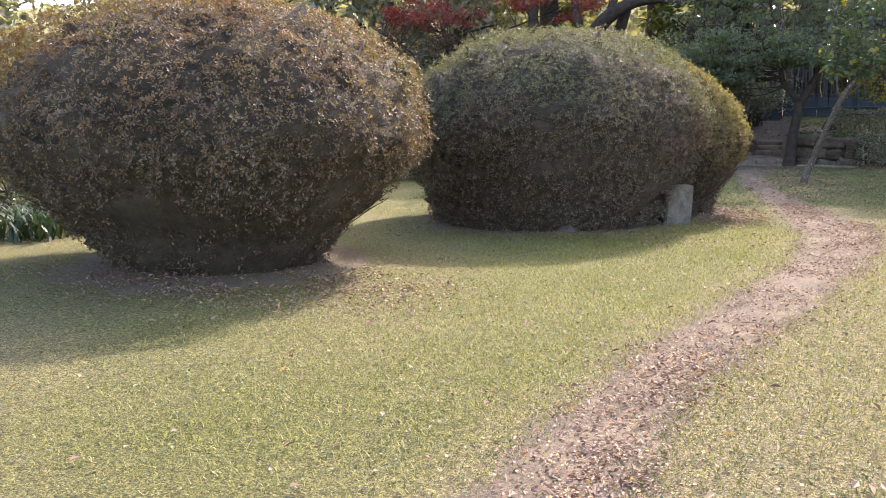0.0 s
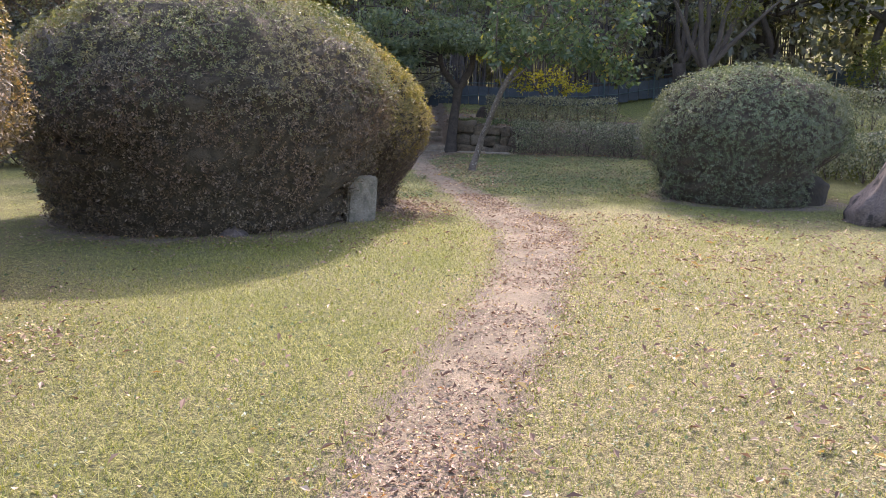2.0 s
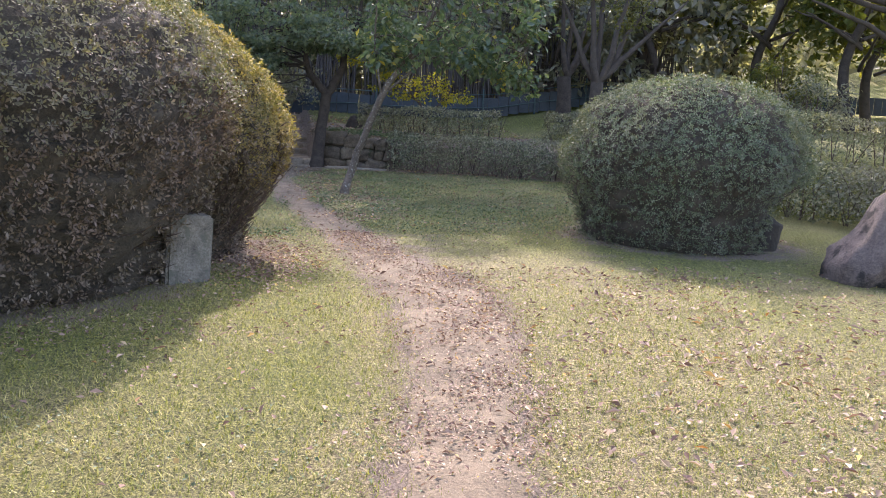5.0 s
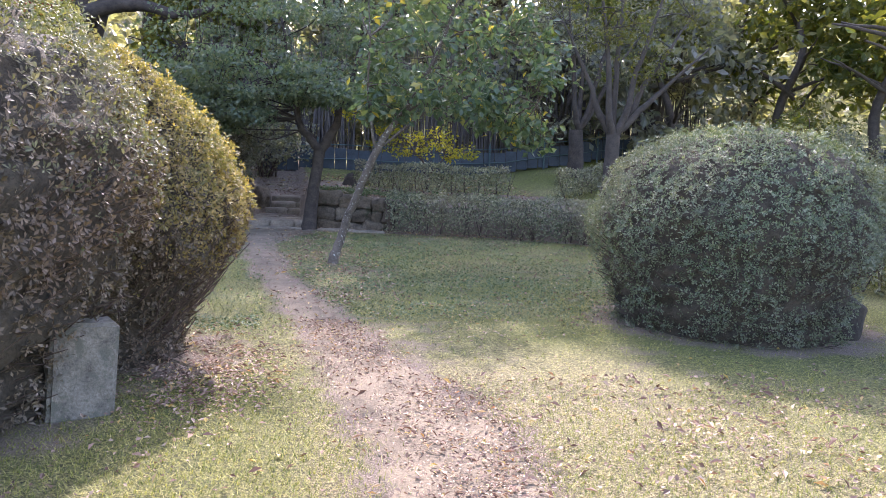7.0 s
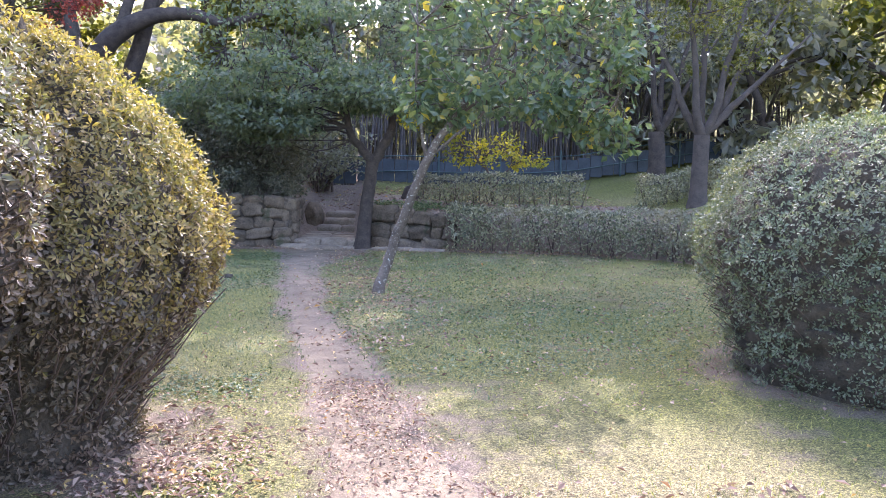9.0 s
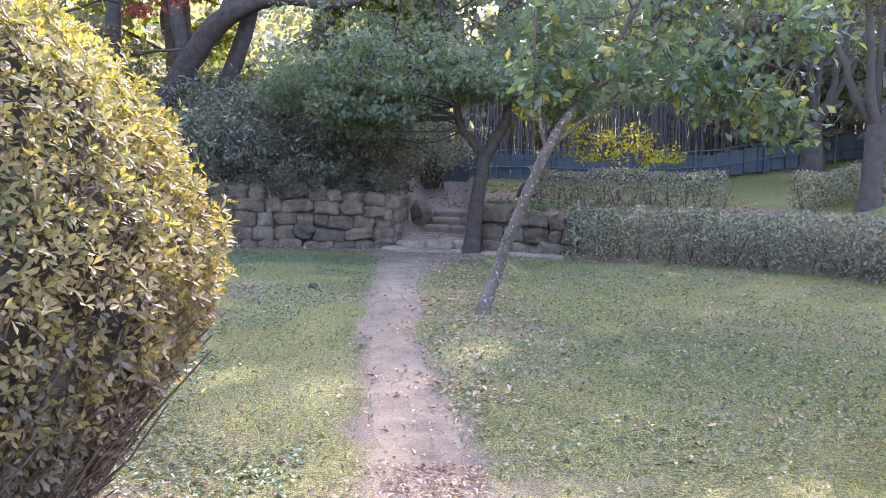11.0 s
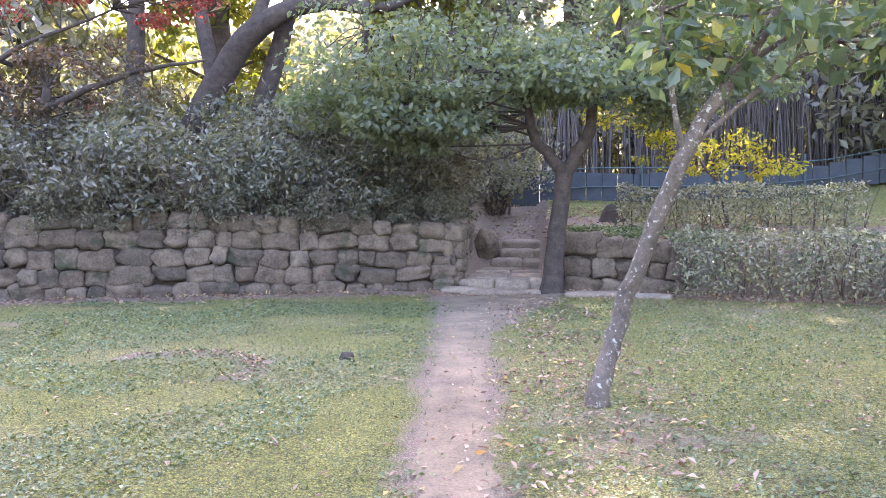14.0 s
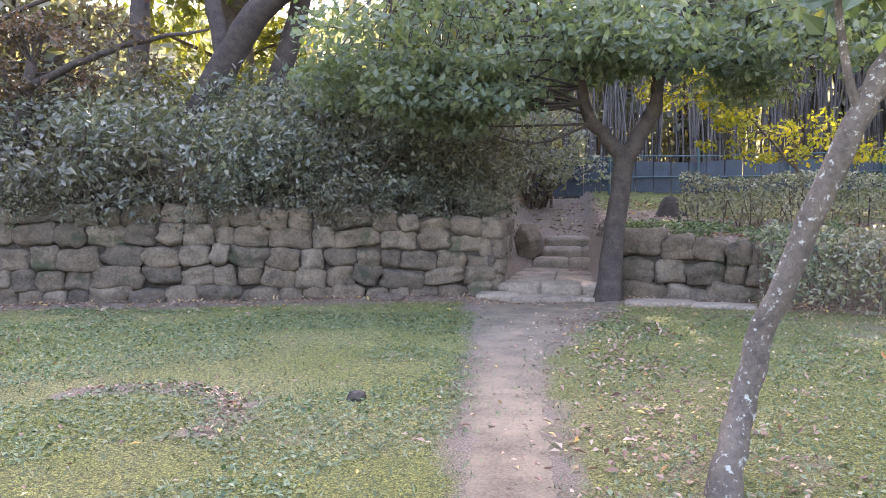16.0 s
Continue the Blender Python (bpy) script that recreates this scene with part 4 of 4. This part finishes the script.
hedge([(1.9, 29.6), (3.8, 29.5), (6.2, 29.2)], 0.8, 0.80, 5200, "short clipped hedge with leggy bare stems on the terrace")
hedge([(7.3, 28.2), (8.2, 28.0), (9.4, 27.6)], 0.9, 0.75, 3200, "small clipped hedge block beside a tree", HEDGE_LEAF, False)
hedge([(10.0, 22.2), (11.0, 19.5), (13.5, 17.6), (18, 16.4)], 0.9, 0.9, 10000, "second clipped hedge up on the terrace")


def far_woods():
    """The wooded slope that closes the view."""
    n = 20000
    a = rng.uniform(-1.75, 1.75, n)
    r = rng.uniform(46, 66, n)
    x, y = np.sin(a) * r, 8 + np.cos(a) * r
    g = height(x, y)
    tall = 5.5 + 3.0 * np.array([noise.noise((t * 9, 2, 0)) for t in a])
    z = g + tall * rng.uniform(0, 1, n) ** 0.8
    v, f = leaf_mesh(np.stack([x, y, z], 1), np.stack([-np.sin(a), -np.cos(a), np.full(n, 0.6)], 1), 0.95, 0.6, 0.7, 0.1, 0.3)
    return tagged(mesh_object("far_woods", v, f, HAZED_FOREST_LEAF, None, False), "dense dark green wooded slope in the distance", "woods", kind="stuff")


far_woods()


# ---- stone walls and steps ----
STONES = [stone_mesh("wall_stone", 20 + k, STONE, 6, 4.6 + 0.8 * (k % 3), 0.26) for k in range(7)]


def stone_wall(name, x0, x1, label, top_of, course=0.29, seed=5):
    g = np.random.default_rng(seed)
    n = max(int((x1 - x0) / 0.25), 2)
    xs = np.linspace(x0, x1, n + 1)
    V = []
    for x in xs:
        y, b, t = float(wall_y(x)), float(low_ground(wall_y(x))) - 0.1, top_of(x) - 0.03
        V += [(x, y + 0.05, b), (x, y + 0.05, t), (x, y + 0.45, t), (x, y + 0.45, b)]
    F = [(4 * i + j, 4 * i + (j + 1) % 4, 4 * i + 4 + (j + 1) % 4, 4 * i + 4 + j) for i in range(n) for j in range(4)]
    F += [(0, 1, 2, 3), (4 * n + 3, 4 * n + 2, 4 * n + 1, 4 * n)]
    wall = mesh_object(name, V, F, EARTH, None, False)
    tagged(wall, label, "wall", kind="structure")
    rows = max(int(round((top_of(x0) + top_of(x1)) / 2 / course - 0.5)), 2)
    for r in range(rows + 1):
        x = x0 + g.uniform(-0.1, 0.15)
        while x < x1 - 0.08:
            w = min(g.choice([0.28, 0.36, 0.44, 0.54]) * g.uniform(0.85, 1.2), x1 - x)
            c = x + w / 2
            y, b = float(wall_y(c)), float(low_ground(wall_y(c)))
            hh = (top_of(c) - b + 0.05) / (rows + 0.55)
            zz = b - 0.05 + (r + 0.4) * hh + 0.07 * noise.noise((c * 1.1, r * 3.7, 0)) + g.uniform(-0.035, 0.035)
            if zz < top_of(c) + 0.06:
                ob = new("stone", STONES[int(g.integers(7))])
                slope = math.degrees(math.atan2(float(wall_y(c + 0.2) - wall_y(c - 0.2)), 0.4))
                ob.matrix_world = pose(c, y + 0.10 + 0.02 * r + g.uniform(-0.04, 0.04), zz, g.uniform(-5, 5), g.uniform(-11, 11), slope + (180 if g.uniform() < 0.5 else 0)) @ Matrix.Diagonal((w * 1.07, 0.40, hh * g.uniform(1.04, 1.22), 1))
                ob.parent = wall
            x += w
    return wall


def left_top(x):
    return float(np.interp(x, [-17, -12, -4, -1.0], [1.6, 1.5, 1.38, 1.16]))


def right_top(x):
    return float(np.interp(x, [0.6, 1.2, 3.2], [1.0, 0.93, 0.75]))


stone_wall("wall_left", -13.0, -1.0, "low retaining wall of rounded mossy field stones", left_top, 0.32)
stone_wall("wall_right", 0.72, 2.7, "low retaining wall of dark damp stones beside steps", right_top, 0.36, 9)


def return_wall(name, x, y0, y1, z0, z1, face, label, seed):
    """The wall's end turned back along the steps; face is +1 where it looks to +x."""
    g = np.random.default_rng(seed)
    xa, xb = sorted((x - face * 0.06, x - face * 0.45))
    V = [(a, b, c) for a in (xa, xb) for b in (y0 + 0.1, y1) for c in (z0 - 0.1, z1 - 0.05)]
    wall = tagged(mesh_object(name, V, [(0, 1, 3, 2), (4, 6, 7, 5), (0, 4, 5, 1), (2, 3, 7, 6), (1, 5, 7, 3), (0, 2, 6, 4)], EARTH, None, False), label, "wall", kind="structure")
    z = z0
    while z < z1 - 0.05:
        h, y = g.uniform(0.2, 0.27), y0
        while y < y1 - 0.1:
            w = g.uniform(0.3, 0.5)
            ob = new("stone", STONES[int(g.integers(7))])
            ob.matrix_world = pose(x - face * 0.12 + g.uniform(-0.03, 0.03), y + w / 2, z + h / 2, 0, g.uniform(-4, 4), 90) @ Matrix.Diagonal((w * 1.05, 0.36, h * 1.15, 1))
            ob.parent = wall
            y += w
        z += h
    return wall


return_wall("wall_left_return", -0.92, 27.45, 29.8, 0.2, 1.18, 1, "rounded stones of the wall end beside the steps", 31)
return_wall("wall_right_return", 0.66, 27.6, 30.6, 0.2, 0.98, -1, "rounded stones edging the steps", 32)


def flat_stones(name, spots, label, seed):
    """Flat slabs, each (x, y, z of its top, width, depth, thickness)."""
    me = [stone_mesh("slab", seed + k, STEPSTONE, 5, 7.0, 0.10) for k in range(3)]
    root = empty(name, spots[0][0], spots[0][1], 0)
    for k, (x, y, z, w, d, h) in enumerate(spots):
        ob = new("slab", me[k % 3])
        ob.parent = root
        ob.matrix_basis = pose(x - spots[0][0], y - spots[0][1], z - h / 2, 0, 0, rng.uniform(-7, 7)) @ Matrix.Diagonal((w, d, h, 1))
    return tagged(root, label, "steps", kind="structure")


flat_stones("stone_landing", [(-0.62, 27.62, 0.36, 0.62, 0.5, 0.24), (-0.05, 27.55, 0.37, 0.62, 0.55, 0.24), (0.42, 27.6, 0.36, 0.42, 0.5, 0.24), (-0.9, 27.2, 0.25, 0.6, 0.42, 0.2), (-0.3, 27.1, 0.22, 0.85, 0.45, 0.16), (0.2, 27.15, 0.21, 0.5, 0.4, 0.16),
    (-0.5, 28.1, 0.38, 0.7, 0.55, 0.2), (0.2, 28.15, 0.38, 0.7, 0.6, 0.2), (-0.45, 28.7, 0.39, 0.65, 0.6, 0.2), (0.2, 28.8, 0.39, 0.6, 0.6, 0.2), (-0.3, 29.3, 0.40, 0.8, 0.6, 0.2)], "rough landing of flat pale stones at the wall opening", 51)
flat_stones("stone_steps", [(-0.2, 29.85, 0.55, 0.62, 0.55, 0.3), (0.35, 29.85, 0.54, 0.55, 0.55, 0.3), (-0.02, 30.3, 0.71, 0.70, 0.55, 0.32), (0.5, 30.35, 0.70, 0.4, 0.5, 0.32), (0.1, 30.8, 0.87, 0.9, 0.6, 0.34)], "three uneven stone steps up to the terrace", 61)
flat_stones("edge_slab", [(1.25, 26.62, 0.23, 0.9, 0.45, 0.14), (2.0, 26.4, 0.22, 0.8, 0.35, 0.12)], "flat stones at the foot of the wall", 71)
boulder("boulder", -0.62, 30.2, 0.75, 0.62, 0.6, 0.85, 20, 3, STONE, "dark rounded boulder beside the stone steps")
boulder("boulder", 5.85, 12.4, 0.36, 1.4, 1.1, 1.5, -24, 17, BOULDER, "large grey-pink granite boulder with a low shoulder on the lawn", 2.2, 0.3, 0.0, True)
boulder("boulder", 5.58, 14.4, 0.22, 0.9, 0.8, 0.95, -20, 6, EARTH, "low dark boulder under the clipped bush", 2.4, 0.3)
boulder("small_rock", -2.45, 10.72, 0.05, 0.34, 0.26, 0.24, 20, 8, BOULDER, "small grey rock at the foot of a bush")
boulder("wall_foot_stone", -2.4, 26.75, 0.2, 0.5, 0.3, 0.16, 10, 12, STONE, "flat stone lying at the foot of the wall")


def stone_post(x, y):
    bm = bmesh.new()
    bmesh.ops.create_cube(bm, size=1)
    bmesh.ops.scale(bm, vec=(0.38, 0.30, 0.70), verts=bm.verts)
    bmesh.ops.bevel(bm, geom=bm.edges[:], offset=0.022, segments=2, affect="EDGES")
    bmesh.ops.subdivide_edges(bm, edges=[e for e in bm.edges if e.calc_length() > 0.15], cuts=5, use_grid_fill=True)
    for v in bm.verts:
        v.co += v.normal * 0.012 * noise.noise(v.co * 9) + Vector((0, 0, 0.02 * noise.noise(v.co * 4) if v.co.z > 0.2 else 0))
    me = bpy.data.meshes.new("stone_post")
    bm.to_mesh(me)
    bm.free()
    me.materials.append(GRANITE)
    ob = new("stone_post", me)
    ob.matrix_world = pose(x, y, 0.28, 0, 3, 24)
    return tagged(ob, "squared pale granite block standing between two bushes", "stone post")


stone_post(-1.2, 12.05)


# ---- the fence and the canes behind it ----
def fence():
    root = empty("fence", 0.6, 36.3, 0)
    xs = np.arange(-1.0, 26, 0.42)
    me_post = bpy.data.meshes.new("post")
    v, f = tubes([[(0, 0, 0, 0.035), (0, 0, 1.25, 0.035), (0, 0, 1.27, 0.0)]], 8)
    me_post.from_pydata(v.tolist(), [], f.tolist())
    me_post.materials.append(RAIL)
    bm = bmesh.new()
    bmesh.ops.create_cube(bm, size=1)
    bmesh.ops.scale(bm, vec=(0.40, 0.02, 0.75), verts=bm.verts)
    bmesh.ops.bevel(bm, geom=bm.edges[:], offset=0.006, segments=1, affect="EDGES")
    me_panel = bpy.data.meshes.new("panel")
    bm.to_mesh(me_panel)
    bm.free()
    me_panel.materials.append(FENCE)
    for k, x in enumerate(xs):
        y = 36.3 + 0.01 * math.sin(k)
        g = float(height(x, 36.3))
        p = new("panel", me_panel)
        p.parent = root
        p.matrix_basis = pose(x - 0.6, y - 36.3, g + 0.45 + rng.uniform(-0.02, 0.02), 0, 0, rng.uniform(-2, 2))
        if k % 5 == 0:
            q = new("post", me_post)
            q.parent = root
            q.matrix_basis = pose(x - 0.6, -0.08, g - 0.1)
    rails = []
    for dz in (0.45, 0.95):
        rails.append([(x - 0.6, -0.08, float(height(x, 36.3)) + dz, 0.022) for x in np.arange(-1, 26, 1.5)])
    v, f = tubes(rails, 6)
    mesh_object("rail", v, f, RAIL, root)
    return tagged(root, "low dark blue-grey panel fence with rails", "fence", kind="structure")


fence()


def canes():
    paths = []
    for _ in range(760):
        x, y = rng.uniform(-3, 17), rng.uniform(37, 42.5)
        g, h = float(height(x, y)), rng.uniform(3.0, 5.2)
        dx, dy = rng.normal(size=2) * 0.3
        paths.append(smooth_path([(x, y, g - 0.1, 0.03), (x + dx * 0.3, y + dy * 0.3, g + h * 0.5, 0.026), (x + dx, y + dy, g + h, 0.012)], 2))
    v, f = tubes(paths, 4)
    return tagged(mesh_object("cane_thicket", v, f, CANE), "thicket of bare upright canes behind the fence", "canes", kind="stuff")


canes()


def stump(x, y):
    root = empty("tree_stump", x, y, float(height(x, y)))
    v, f = tubes([[(0, 0, -0.1, 0.26), (0, 0, 0.08, 0.19), (0.02, 0, 0.22, 0.16), (0.05, 0, 0.34, 0.12), (0.05, 0, 0.36, 0.0)], [(0.1, 0, 0.0, 0.1), (0.3, 0.1, 0.02, 0.05), (0.45, 0.12, -0.05, 0.02)]], 9)
    v += rng.normal(size=v.shape) * 0.012
    mesh_object("wood", v, f, BARK, root)
    return tagged(root, "weathered broken tree stump on the terrace", "stump")


stump(1.9, 31.2)


def log_stool(x, y, r, h, turn):
    root = empty("log_stool", x, y, float(height(x, y)))
    root.rotation_euler = (0, 0, radians(turn))
    v, f = tubes([[(0, 0, -0.04, r * 1.08), (0, 0, 0.05, r * 1.05), (0, 0, h * 0.5, r), (0, 0, h - 0.015, r * 1.02), (0, 0, h, r * 0.96), (0, 0, h + 0.002, r * 0.5), (0, 0, h + 0.003, 0.001)]], 18)
    v += rng.normal(size=v.shape) * 0.008
    mesh_object("log", v, f, BARK, root)
    return tagged(root, "short upright sawn log with rough dark bark on the lawn", "log stool", "log stools")


log_stool(3.72, 8.5, 0.2, 0.36, 0)
log_stool(4.02, 8.15, 0.17, 0.30, 40)


def strap_clump(x, y, n, label):
    root = empty("strap_leaf_clump", x, y, float(height(x, y)))
    V, F = [], []
    for _ in range(n):
        a, l = rng.uniform(0, 6.28), rng.uniform(0.5, 0.9)
        bx, by = rng.normal(size=2) * 0.25
        dx, dy = math.cos(a), math.sin(a)
        for k in range(5):
            u = k / 4
            w = 0.016 * (1 - u ** 3)
            r, z = l * 0.75 * u ** 1.3, l * (1.1 * u - 0.65 * u ** 2.4)
            V += [(bx + dx * r - dy * w, by + dy * r + dx * w, z), (bx + dx * r + dy * w, by + dy * r - dx * w, z)]
            if k:
                b = len(V)
                F.append((b - 4, b - 3, b - 1, b - 2))
    mesh_object("blades", V, F, STRAP, root)
    return tagged(root, label, "plant", "strap-leaved plants")


for sx, sy in ((-9.3, 8.2), (-9.9, 8.9), (-10.3, 7.6), (-9.2, 9.4), (-10.6, 9.6)):
    strap_clump(sx, sy, 130, "clump of arching dark strap leaves on the lawn edge")


# ---- lawn cover ----
def on_lawn(n, x0, x1, y0, y1):
    x, y = rng.uniform(x0, x1, n), rng.uniform(y0, y1, n)
    ok = path_gap(x, y) > 0.02 - rng.exponential(0.11, n)
    for bx, by, r in BUSHES:
        ok &= np.hypot(x - bx, y - by) > r * rng.uniform(0.75, 1.05, n)
    ok &= y < wall_y(x) - 0.5
    return x[ok], y[ok]


def blades(n, x0, x1, y0, y1, tall, mat, name, label, wide=0.0028):
    x, y = on_lawn(n, x0, x1, y0, y1)
    edge = np.minimum(np.minimum(x - x0, x1 - x), np.minimum(y - y0, y1 - y)) > rng.uniform(0, 1.8, len(x))
    x, y = x[edge], y[edge]
    n = len(x)
    a = rng.uniform(0, 6.28, n)
    h = tall * rng.uniform(0.5, 1.3, n)
    lean = rng.uniform(0.3, 2.0, n) * h
    z = height(x, y)
    p = np.stack([x, y, z - 0.003], 1)
    s = np.stack([-np.sin(a), np.cos(a), np.zeros(n)], 1) * wide
    tip = p + np.stack([np.cos(a) * lean, np.sin(a) * lean, h], 1)
    v = np.stack([p - s, p + s, tip], 1).reshape(-1, 3)
    return tagged(mesh_object(name, v, np.arange(3 * n).reshape(-1, 3), mat, None, False), label, "grass", kind="stuff")


blades(260000, -3.8, 4.4, 2.2, 13.0, 0.028, BLADE, "grass", "short dry mown grass blades", 0.0025)
blades(45000, -6.5, 7.5, 2.0, 17.5, 0.026, BLADE, "grass", "short mown grass blades, green and straw", 0.004)
blades(40000, -6, 6, 14, 26.5, 0.032, CLOVER, "grass", "short shaded green grass", 0.006)


def clover(n, x0, x1, y0, y1, name, label, size=0.034):
    x, y = on_lawn(n, x0, x1, y0, y1)
    keep = np.array([noise.noise((a * 0.7, b * 0.7, 4)) for a, b in zip(x, y)]) > -0.15
    p = np.stack([x, y, height(x, y) + rng.uniform(0.005, 0.025, len(x))], 1)[keep]
    v, f = leaf_mesh(p, np.repeat([[0, 0, 1.0]], len(p), 0), size, size * 0.8, 0.35)
    return tagged(mesh_object(name, v, f, CLOVER, None, False), label, "ground cover", kind="stuff")


clover(52000, -6.5, -0.2, 14.5, 25.5, "clover", "low green clover leaves in the shaded lawn")
clover(22000, 0.2, 6.5, 15, 25.5, "clover", "low green weeds in the shaded lawn")
clover(9000, -4, 3.5, 2.0, 9, "clover", "small green weeds among the dry grass", 0.022)


def terrace_weeds():
    x, y = rng.uniform(0.9, 4.2, 3500), rng.uniform(27.4, 29.2, 3500)
    p = np.stack([x, y, height(x, y) + rng.uniform(0.01, 0.14, len(x))], 1)
    keep = np.array([noise.noise((a * 1.2, b * 1.2, 8)) for a, b in zip(x, y)]) > -0.05
    v, f = leaf_mesh(p[keep], np.repeat([[0, 0, 1.0]], keep.sum(), 0), 0.08, 0.05, 0.5)
    return tagged(mesh_object("terrace_weeds", v, f, CLOVER, None, False), "low bright green weeds on the terrace edge", "ground cover", kind="stuff")


terrace_weeds()


def litter(x, y, size, name, label, lift=0.012):
    patch = np.array([noise.noise((a * 1.3, b * 1.3, 6)) + 0.6 * noise.noise((a * 4, b * 4, 2)) for a, b in zip(x, y)])
    ok = patch > rng.uniform(-0.75, 0.35, len(x))
    x, y = x[ok], y[ok]
    n = len(x)
    p = np.stack([x, y, height(x, y) + lift + rng.uniform(0, 0.012, n)], 1)
    v, f = leaf_mesh(p, np.repeat([[0, 0, 1.0]], n, 0), size * rng.choice([0.55, 0.8, 1.0, 1.5], n), size * 0.6, 0.36, 0.16)
    return tagged(mesh_object(name, v, f, LITTER, None, False), label, "fallen leaves", kind="stuff")


def path_litter(n):
    y = rng.uniform(1.5, 15, n)
    l, r = np.interp(y, PATH_Y, PATH_L), np.interp(y, PATH_Y, PATH_R)
    x = l + (r - l) * rng.beta(1.6, 1.1, n) + rng.normal(size=n) * 0.15
    return x, y


litter(*path_litter(20000), 0.026, "fallen_leaves", "broken brown leaf fragments strewn on the path", 0.016)
lx, ly = rng.normal(2.9, 1.3, 8000), rng.uniform(2.5, 12.8, 8000)
litter(lx, ly, 0.047, "fallen_leaves", "curled brown and pale leaves fallen on the dry lawn", 0.02)
lx, ly = rng.normal(-0.45, 0.28, 1700), rng.normal(13.3, 0.7, 1700)
litter(lx, ly, 0.04, "fallen_leaves", "reddish brown leaves in the grass between bush and path")
lx, ly = rng.uniform(0, 6.5, 4500), rng.uniform(14, 26.3, 4500)
litter(lx, ly, 0.042, "fallen_leaves", "brown leaves strewn over the shaded lawn", 0.02)
lx, ly = rng.uniform(-6, 6, 5200), rng.uniform(2, 26.5, 5200)
litter(lx, ly, 0.042, "fallen_leaves", "scattered dead leaves on the lawn", 0.02)
lx = np.concatenate([rng.normal(-5.0, 1.3, 4200), rng.normal(-3.5, 0.5, 1800), rng.normal(-2.8, 1.4, 1600), rng.normal(-0.75, 0.35, 1500)])
ly = np.concatenate([rng.normal(6.2, 0.55, 4200), rng.normal(6.7, 0.5, 1800), rng.normal(10.5, 0.5, 1600), rng.normal(12.6, 0.6, 1500)])
litter(lx, ly, 0.035, "fallen_leaves", "reddish brown leaf litter beneath the clipped bushes")
lx = rng.uniform(-9, 6, 6000)
ly = wall_y(lx) - 0.05 - rng.exponential(0.45, 6000)
litter(lx, ly, 0.05, "fallen_leaves", "brown leaf litter along the wall foot")
lx, ly = np.interp(rng.uniform(16, 26, 2200), PATH_Y, PATH_R) + rng.normal(0.35, 0.4, 2200), rng.uniform(16, 26, 2200)
litter(lx, ly, 0.05, "fallen_leaves", "brown leaves gathered beside the shaded path")
ang = rng.uniform(-0.35, 2.3, 420)
litter(-3.0 + (0.9 + rng.normal(size=420) * 0.07) * np.cos(ang), 20.6 + (0.9 + rng.normal(size=420) * 0.07) * np.sin(ang), 0.045, "fallen_leaves", "brown leaves lying in a worn curved groove in the lawn")
boulder("soil_clod", -1.44, 21.33, 0.17, 0.16, 0.13, 0.10, 30, 15, EARTH, "small dark clod of earth on the grass")
lx, ly = rng.uniform(-1, 7, 4500), rng.uniform(28, 35, 4500)
litter(lx, ly, 0.08, "fallen_leaves", "brown leaf litter over the terrace")
